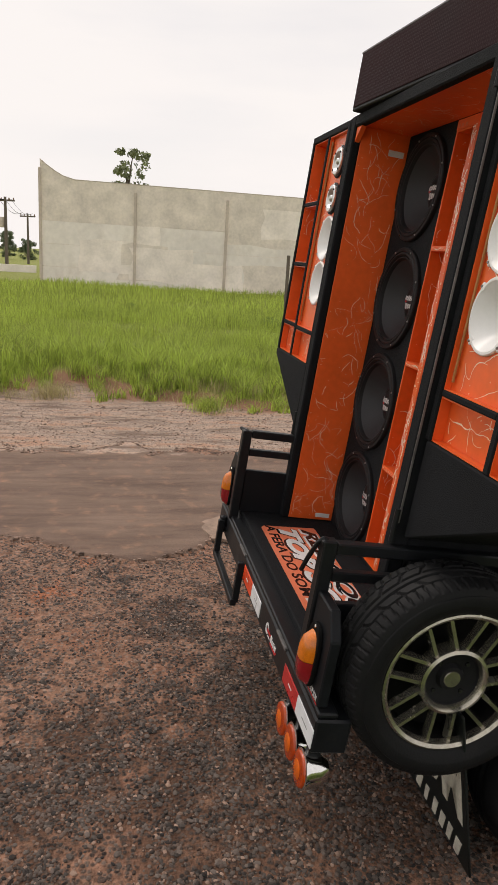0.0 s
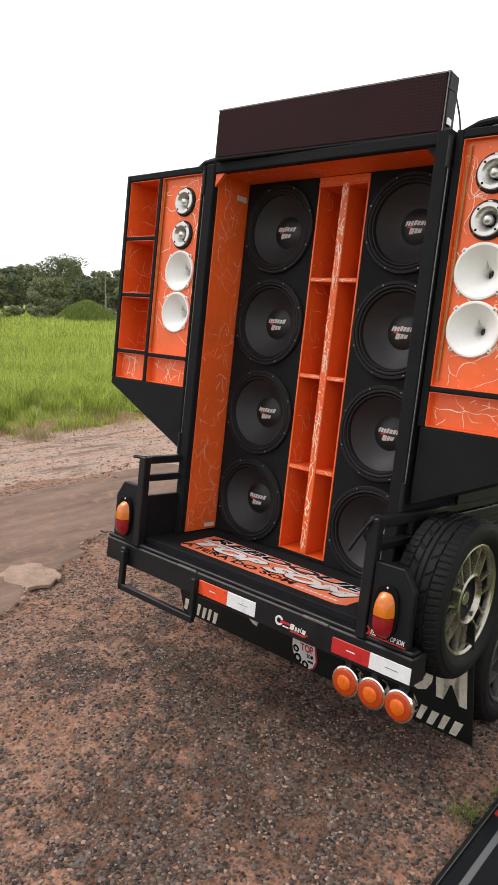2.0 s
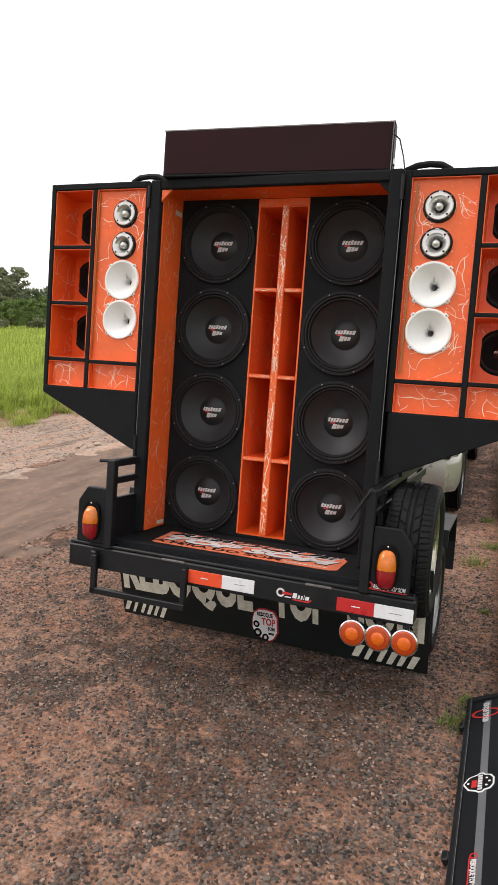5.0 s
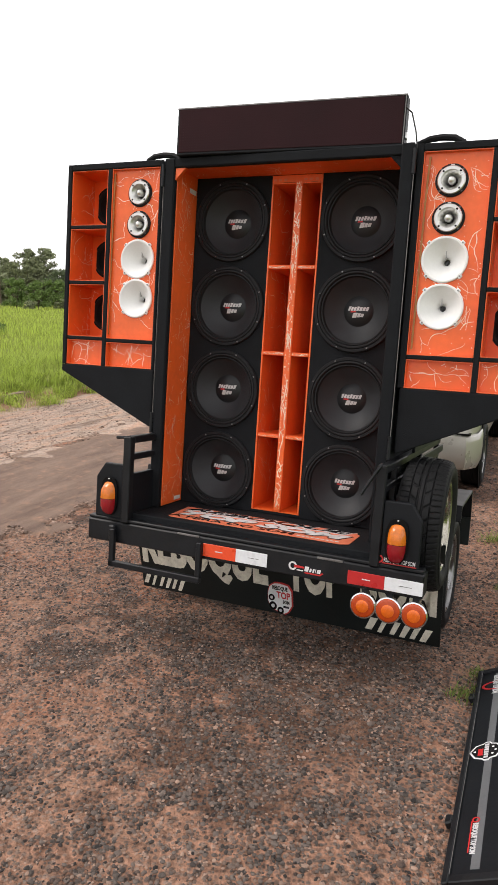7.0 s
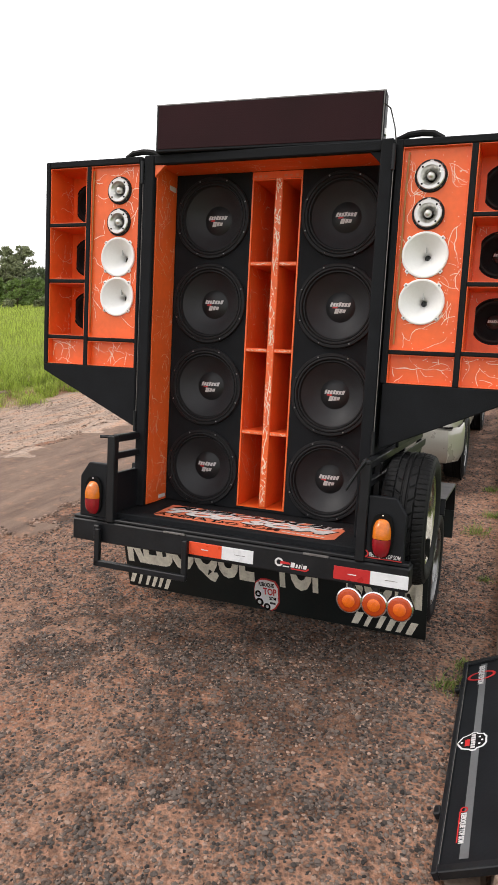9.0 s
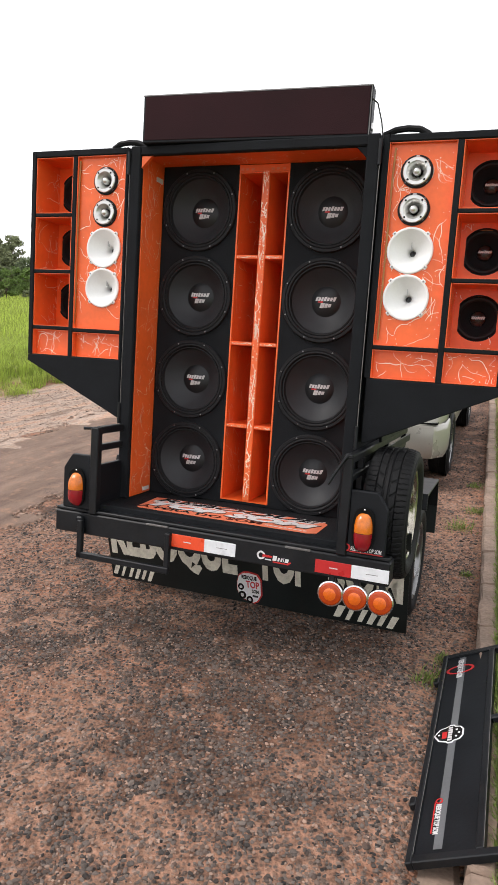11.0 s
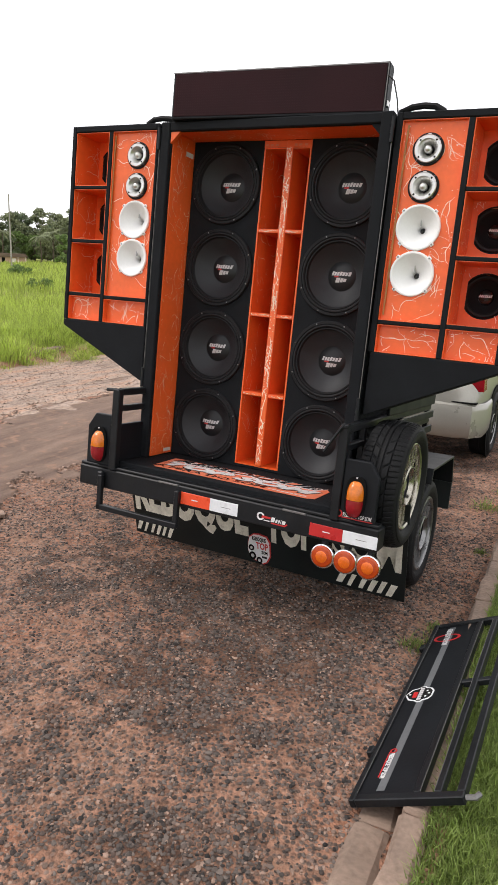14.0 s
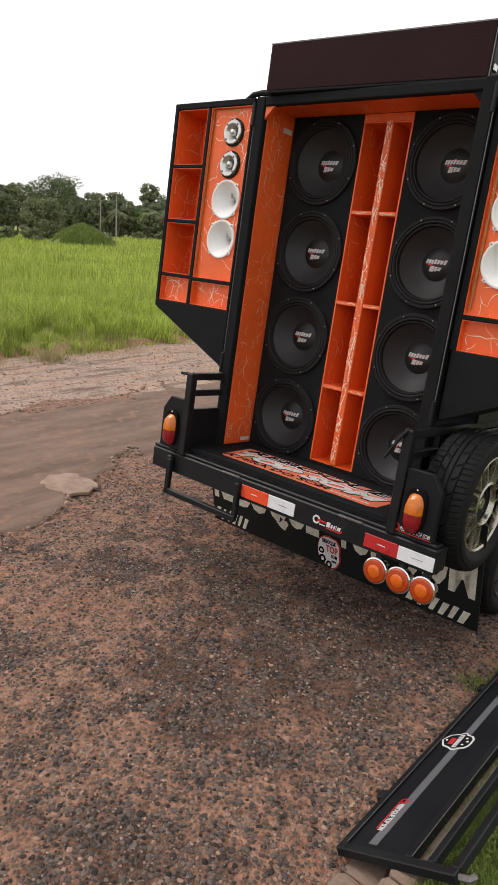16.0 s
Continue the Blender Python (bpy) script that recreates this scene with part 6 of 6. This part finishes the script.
def boundary_wall():
    w = thing("boundary_wall", pose(-33.4, -4.0, 0, 0, 0, 0), "long weathered grey concrete boundary wall with stained panels", "wall", kind="structure")
    run = pose(0, 0, 0, 0, 0, -8.3)
    top = lambda s: 4.9 + 0.8 * max(0, 1 - s / 1.6) ** 1.6 + 0.28 * max(0, (s - 14.25) / 1.6) - 0.012 * s
    stations = [0, 0.3, 0.7, 1.1, 1.6, 4.45, 8.8, 13.1, 14.25, 15.85]
    pillars = [0.0, 4.45, 8.8, 13.1, 15.5]
    for lo, hi in ((0, 4.45), (4.45, 8.8), (8.8, 13.1), (13.1, 15.85)):
        marks = [s for s in stations if lo <= s <= hi]
        for z0, z1 in ((-0.2, 0.9), (0.92, 1.95), (1.965, 3.0), (3.012, None)):
            if z1:
                outline = [(lo + 0.004, z0), (hi - 0.004, z0), (hi - 0.004, z1), (lo + 0.004, z1)]
            else:
                outline = [(lo + 0.004, z0), (hi - 0.004, z0)] + [(min(max(s, lo + 0.004), hi - 0.004), top(s)) for s in marks[::-1]]
            off = 0.006 * ((z0 * 3 + lo) % 2)
            ob = part("wall_panel", prism(outline, -0.08 + off, 0.08 + off, 0.004, plane="yz"), M_WALL if z1 else M_PATCH_GREY, w)
            ob.matrix_basis = run
    core = [(0.05, -0.2), (15.8, -0.2)] + [(s, top(s) - 0.06) for s in stations[::-1] if 0.05 < s < 15.8]
    ob = part("wall_core", prism(core, -0.06, 0.068, 0, plane="yz"), M_PATCH_GREY, w)
    ob.matrix_basis = run
    rnd = random.Random(3)
    for k in range(9):
        s0, z0 = rnd.uniform(1.2, 14.25), rnd.uniform(0.7, 3.6)
        rs, rz = rnd.uniform(0.9, 2.1), rnd.uniform(0.45, 0.9)
        square = [(-1, -1), (-0.4, -0.95), (0.3, -1), (1, -0.95), (0.95, -0.2), (1, 0.4), (0.95, 1), (0.2, 0.95), (-0.5, 1), (-1, 0.95), (-0.95, 0.3), (-1, -0.4)]
        ring = [(min(15.6, max(0.2, s0 + rs * u + rnd.uniform(-0.1, 0.1))), min(4.6, z0 + rz * v + rnd.uniform(-0.06, 0.06))) for u, v in square]
        ob = part("plaster_patch", prism(ring, 0.05, 0.09 + 0.0015 * k, 0.0, plane="yz"), (M_PATCH_LIGHT, M_PATCH_GREY)[k % 2], w)
        ob.matrix_basis = run
    for s in pillars:
        ob = part("wall_pillar", boxes((0.0, 0.16, s - 0.065, s + 0.065, -0.2, top(s) - 0.35), bevel=0.015), M_WALL_DARK, w)
        ob.matrix_basis = run
    coping = [(s, top(s) + 0.035) for s in stations] + [(s, top(s) - 0.0) for s in stations[::-1]]
    ob = part("coping", prism(coping, -0.1, 0.1, 0, plane="yz"), M_WALL_DARK, w)
    ob.matrix_basis = run
    return w


boundary_wall()
low = thing("low_wall", pose(0, 0, 0), "low pale boundary wall beyond the meadow", "wall", kind="structure")
a, b = far(95, 47), far(108, 47)
mid = [(p + q) / 2 for p, q in zip(a, b)]
ob = part("wall_panel", boxes((-6, 6, -0.08, 0.08, -0.2, 0.62), bevel=0.01), M_WALL, low)
ob.matrix_basis = pose(mid[0], mid[1], 0, 0, 0, math.degrees(math.atan2(b[1] - a[1], b[0] - a[0])))


def leaf_cloud(rng, centers, radii, per, leaf):
    """Many small leaf cards round the ends of the limbs."""
    vs = []
    for c, rad in zip(centers, radii):
        d = rng.normal(0, 1, (per, 3))
        d /= np.linalg.norm(d, axis=1)[:, None]
        p = np.array(c) + d * (rad * rng.uniform(0.35, 1.0, (per, 1)) ** 0.6) * np.array((1, 1, 0.72))
        u = rng.normal(0, 1, (per, 3))
        u /= np.linalg.norm(u, axis=1)[:, None]
        w = np.cross(u, d + 0.4 * rng.normal(0, 1, (per, 3)))
        w /= np.linalg.norm(w, axis=1)[:, None] + 1e-9
        s = leaf * rng.uniform(0.6, 1.4, (per, 1))
        vs.append(np.stack((p - u * s, p + w * s * 0.6, p + u * s, p - w * s * 0.6), 1))
    v = np.concatenate(vs, 0).reshape(-1, 3)
    f = np.arange(len(v)).reshape(-1, 4)
    return v, f


def tree(name, h, spread_, seed, leaves, label, per=80, clumps=46, leaf=0.30, low_=0.12, flat=1.0, group="trees beyond the meadow"):
    rng = np.random.default_rng(seed)
    root = thing(name, pose(0, 0, 0), label, "tree", group)
    trunk_h = h * low_ * 1.5
    bend = rng.uniform(-0.4, 0.4, 2)
    bm = tube([(bend[0] * t * t, bend[1] * t * t, -0.2 + (trunk_h + 0.2) * t) for t in np.linspace(0, 1, 7)], lambda t: 0.022 * h * (1 - 0.55 * t), 8)
    centers, radii = [], []
    for k in range(clumps):
        a, q = rng.uniform(0, 6.28), rng.random()
        zz = h * (low_ + (1 - low_ - 0.06) * q)
        out = spread_ * (0.35 + 0.65 * math.sin(math.pi * min(1, 0.18 + 0.75 * q * flat))) * rng.uniform(0.25, 1.0)
        c = (out * math.cos(a), out * math.sin(a), zz)
        centers.append(c)
        radii.append(spread_ * rng.uniform(0.17, 0.34))
        if k % 3 == 0:
            s = (bend[0] * 0.7, bend[1] * 0.7, trunk_h * rng.uniform(0.6, 0.98))
            m_ = ((s[0] + c[0]) / 2, (s[1] + c[1]) / 2, (s[2] + c[2]) / 2 + 0.04 * h)
            tube([s, m_, c], lambda t: 0.009 * h * (1 - 0.7 * t), 6, bm)
    part("trunk", bm, M_BARK, root, smooth=True)
    v, f = leaf_cloud(rng, centers, radii, per, leaf)
    part("crown", raw_mesh("crown", v, f), leaves, root)
    return root


def palm(h, seed):
    rng = np.random.default_rng(seed)
    root = thing("palm_tree", pose(0, 0, 0), "feathery palm tree with drooping fronds", "palm tree", "trees beyond the meadow")
    part("trunk", tube([(0.1 * t, 0, -0.2 + (h * 0.72 + 0.2) * t) for t in np.linspace(0, 1, 6)], 0.17, 8), M_BARK, root, smooth=True)
    vs = []
    for k in range(26):
        a, lift = rng.uniform(0, 6.28), rng.uniform(-0.15, 0.95)
        L = h * 0.36
        for t in np.linspace(0.1, 1, 12):
            r = L * t * 0.9
            z = h * 0.72 + L * (lift * t - 0.75 * t * t)
            p = np.array((r * math.cos(a) + 0.1, r * math.sin(a), z))
            s = np.array((-math.sin(a), math.cos(a), 0)) * 0.55 * math.sin(math.pi * (0.15 + 0.8 * t))
            d = np.array((math.cos(a), math.sin(a), -0.4)) * 0.1
            for sg in (1, -1):
                vs.append((p - d, p + d, p + sg * s + d * 2 + np.array((0, 0, -0.25)), p + sg * s + np.array((0, 0, -0.3))))
    v = np.array(vs).reshape(-1, 3)
    part("crown", raw_mesh("crown", v, np.arange(len(v)).reshape(-1, 4)), M_LEAF_MID, root)
    return root


def bush(name, size, seed, leaves, label, per=60, leaf=0.05, category="bush"):
    rng = np.random.default_rng(seed)
    root = thing(name, pose(0, 0, 0), label, category)
    bm = bmesh.new()
    centers, radii = [], []
    for k in range(16):
        a, o = rng.uniform(0, 6.28), rng.uniform(0.1, 1)
        c = (size * 0.5 * o * math.cos(a), size * 0.5 * o * math.sin(a), size * rng.uniform(0.15, 0.62) * (1.15 - 0.5 * o))
        centers.append(c)
        radii.append(size * rng.uniform(0.13, 0.24))
        tube([(0, 0, -0.03), (c[0] * 0.5, c[1] * 0.5, c[2] * 0.7), c], lambda t: 0.02 * size * (1 - 0.7 * t), 5, bm)
    part("stems", bm, M_BARK, root)
    v, f = leaf_cloud(rng, centers, radii, per, leaf * size)
    part("foliage", raw_mesh("foliage", v, f), leaves, root)
    return root


kinds = [tree("broadleaf_tree", 12, 4.6, 101, M_LEAF_DARK, "dark green broadleaf tree with a dense uneven crown"),
         tree("broadleaf_tree", 13, 4.2, 102, M_LEAF_MID, "olive green broadleaf tree with a loose crown"),
         tree("broadleaf_tree", 10.5, 4.9, 103, M_LEAF_DARK, "dark low-branched broadleaf tree", low_=0.08),
         tree("broadleaf_tree", 11, 4.4, 104, M_LEAF_LIGHT, "fresh green broadleaf tree with a rounded crown", low_=0.12)]
palm_one = palm(10, 105)
rnd = random.Random(17)
used = set()


FAR = 0.56      # all that stands at the meadow's far side is brought in to its edge


def plant(src, az, d, s=1.0):
    if d >= 99:
        d, s = d * FAR, s * FAR
    x, y, z = far(az, d)
    m = pose(x, y, float(height(np.array([x]), np.array([y]))[0]) - 0.1, 0, 0, rnd.uniform(0, 360)) @ Matrix.Scale(s, 4)
    if src not in used:
        used.add(src)
        src.matrix_basis = m
        return src
    ob = copy_thing(src, m)
    ob.scale = (s, s, s)
    return ob


az = 24.0
while az < 78:
    plant(kinds[rnd.choice((0, 1, 1, 2, 3, 3))], az, rnd.uniform(188, 204), rnd.uniform(0.62, 0.98))
    plant(kinds[rnd.choice((0, 1, 2))], az + rnd.uniform(0, 1), rnd.uniform(206, 225), rnd.uniform(0.75, 1.1) * (1.18 if az < 50 else 1.0))
    az += rnd.uniform(0.55, 0.95)
for az in (46.9, 44.1, 43.2, 47.9, 49.6, 52.0, 36.0):
    plant(palm_one, az, rnd.uniform(176, 184), rnd.uniform(0.8, 1.0))
for az, d, s in ((42.2, 150, 0.62), (40.6, 140, 0.55), (39.2, 150, 0.6), (37.5, 160, 0.7), (35.5, 150, 0.6)):
    plant(kinds[3], az, d, s)
for az in (95.6, 97.0, 98.6, 100.0, 0.5, 2.5, 5.0, -2.0):
    plant(kinds[rnd.choice((0, 2))], az, rnd.uniform(165, 200), rnd.uniform(0.45, 0.6))
umbrella = tree("broadleaf_tree", 10.5, 5.2, 106, M_LEAF_DARK, "tall spreading tree with a flat open crown", low_=0.62, clumps=34, flat=0.8, leaf=0.15, per=190)
plant(umbrella, 56.9, 135, 1.02)
olive = tree("broadleaf_tree", 7.2, 4.2, 107, M_LEAF_MID, "rounded olive green tree beside the mound", low_=0.1, clumps=60, leaf=0.16, per=170)
plant(olive, 57.7, 112, 0.88)
behind = tree("broadleaf_tree", 8.4, 1.7, 108, M_LEAF_MID, "slender dark tree rising behind the concrete wall", low_=0.5, clumps=24, leaf=0.13, per=45)
plant(behind, 86.9, 46)
hedge = bush("shrub", 3.2, 109, M_LEAF_MID, "broad olive shrub below the trees", leaf=0.06)
used_az = [(53.2, 100), (58.5, 104), (60.5, 108), (50.3, 170), (48.6, 172), (62.8, 120), (41.2, 135), (38.6, 140), (36.9, 142)]
for az, d in used_az:
    plant(hedge, az, d, rnd.uniform(0.8, 1.3))
field_bush = bush("shrub", 1.6, 110, M_LEAF_LIGHT, "small leafy shrub standing in the meadow grass")
plant(field_bush, 45.2, 28, 0.55)
plant(field_bush, 61.0, 55, 0.7)
plant(field_bush, 46.3, 44, 0.8)
plant(field_bush, 56.5, 30, 0.35)
grey_bush = bush("shrub", 0.8, 111, M_LEAF_LIGHT, "dark weedy shrub low in the meadow")
plant(grey_bush, 84.5, 19.3, 0.55)
plant(grey_bush, 72.0, 16.0, 0.7)


def mound(az, d, w, h, material, label, name="mound", category="mound"):
    rng = np.random.default_rng(int(az))
    bm = bmesh.new()
    rings = []
    seg = 20
    for k in range(7):
        t = k / 6
        rings.append([bm.verts.new((w / 2 * (1 - t) ** 0.7 * math.cos(a) * rng.uniform(0.85, 1.1), w / 2.4 * (1 - t) ** 0.7 * math.sin(a) * rng.uniform(0.85, 1.1), h * (t ** 0.85) - 0.1 * (k == 0))) for a in [2 * math.pi * i / seg for i in range(seg)]])
    for p, q in zip(rings[:-1], rings[1:-1]):
        for i in range(seg):
            bm.faces.new((p[i], p[(i + 1) % seg], q[(i + 1) % seg], q[i]))
    bm.faces.new(rings[-2])
    ob = part(name, bm, material, smooth=True)
    x, y, z = far(az, d)
    ob.matrix_basis = pose(x, y, float(height(np.array([x]), np.array([y]))[0]), 0, 0, az)
    return tagged(ob, label, category)


mound(54.9, 52, 5.0, 1.45, M_LAWN, "grassy earth mound rising out of the meadow")
mx, my, _ = far(54.9, 52)
rng = np.random.default_rng(77)
a, q = rng.uniform(0, 6.28, 14000), rng.random(14000) ** 0.5
bx, by = mx + 2.5 * q * np.cos(a), my + 2.2 * q * np.sin(a)
blades("mound_grass", bx, by, 1.45 * (1 - q ** 1.43) ** 0.85 + 0.05, 0.30 + 0 * bx, 0.03 + 0 * bx, 78, M_LAWN, "rough grass covering the earth mound")
mound(62.3, 46, 1.6, 1.25, M_TERMITE, "red earth termite mound in the meadow", "termite_mound", "termite mound")


def utility_pole(az, d, h, arm=True, material=None, r=0.13, label="weathered utility pole with a crossarm and wires"):
    if d >= 99:
        d, h, r = d * FAR, h * FAR, r * FAR
    root = thing("utility_pole", pose(*far(az, d), 0, 0, az - 40), label, "utility pole")
    part("pole", tube([(0, 0, -0.3), (0, 0, h * 0.5), (0, 0, h)], lambda t: r * (1 - 0.35 * t), 8), material or M_WOOD, root, smooth=True)
    if arm:
        part("crossarm", boxes((-0.95, 0.95, -0.06, 0.06, h - 0.35, h - 0.22), bevel=0.01), M_WOOD, root)
        for x in (-0.85, -0.4, 0.4, 0.85):
            part("insulator", lathe([(0, 0), (0.05, 0), (0.06, 0.08), (0.03, 0.16), (0, 0.16)], 8), M_KERB, root, at=pose(x, 0, h - 0.22))
    return root


p1 = utility_pole(96.7, 62, 5.6, r=0.16, label="dark utility pole with a crossarm and transformer")
part("transformer", lathe([(0, 0), (0.28, 0), (0.3, 0.05), (0.3, 0.75), (0.25, 0.82), (0, 0.82)], 14), M_WALL_DARK, p1, at=pose(-0.45, 0, 3.2), smooth=True)
utility_pole(95.3, 75, 5.0)
utility_pole(46.5, 118, 11.2, arm=False, material=M_POLE, label="tall slim grey pole standing before the hut")
utility_pole(52.2, 150, 9.6, material=M_POLE, label="pale utility pole in front of the trees")
utility_pole(66.55, 48, 5.2, arm=False, r=0.12, label="brown wooden utility pole in the meadow")
utility_pole(65.8, 90, 3.6, arm=False, material=M_POLE, label="thin pale pole near the far trees")
lamp = utility_pole(53.4, 140, 8.0, arm=False, material=M_POLE, r=0.1, label="thin street lamp pole with a curved arm")
part("lamp_arm", tube([(0, 0, 4.44), (0.3, 0, 4.69), (0.7, 0, 4.81), (1.0, 0, 4.77)], 0.03, 6), M_POLE, lamp)
wx, wy, _ = far(96.7, 62)
vx, vy, _ = far(95.3, 75)
for k in range(3):
    sag = [(wx + (vx - wx) * t, wy + (vy - wy) * t + 0.5 * (k - 1), 5.4 - 0.4 * t - 0.5 * math.sin(math.pi * t)) for t in np.linspace(0, 1, 8)]
    tagged(part("power_line", tube(sag, 0.02, 4), M_WIRE), "thin dark power line between the poles", "power line")
    sag = [(wx + (-60 - wx) * t, wy + (-42 - wy) * t + 0.5 * (k - 1), 5.4 - 0.7 * math.sin(math.pi * t)) for t in np.linspace(0, 1, 10)]
    tagged(part("power_line", tube(sag, 0.02, 4), M_WIRE), "thin dark power line between the poles", "power line")
utility_pole(114.0, 74, 5.6)

post = tube([(0, 0, -0.2), (0.03, 0, 0.9), (0.0, 0, 1.85)], 0.055, 7)
tagged(part("fence_post", post, M_WOOD, smooth=True, at=pose(-19.4, 4.7, 0.1)), "crooked weathered wooden fence post in the grass", "fence post")


def hut():
    root = thing("hut", pose(*far(46.6, 160 * FAR), 0, 0, 46) @ Matrix.Scale(FAR * 0.68, 4), "small old house with faded pink walls and a low roof", "house")
    part("wall", boxes((-5.6, 5.6, 0, 4, -0.2, 2.3), bevel=0.03), M_PLASTER, root)
    part("roof", prism([(-6.1, 2.2), (6.1, 2.2), (5.2, 3.3), (-5.2, 3.3)], -0.7, 4.6, 0.02), M_ROOFTILE, root)
    for x0, x1, z0, z1 in ((-1.8, -0.9, 0.0, 2.0), (0.8, 2.4, 0.5, 1.8), (-4.6, -3.6, 0.8, 1.8)):
        part("door" if z0 == 0 else "window", boxes((x0, x1, -0.06, 0.02, z0, z1), bevel=0.01), M_WALL if x0 > 0 else M_PLASTIC_SHADE, root)
    for x in (3.0, 5.3, -2.4):
        part("post", boxes((x - 0.1, x + 0.1, -0.6, -0.4, -0.2, 2.25), bevel=0.01), M_WALL, root)


hut()
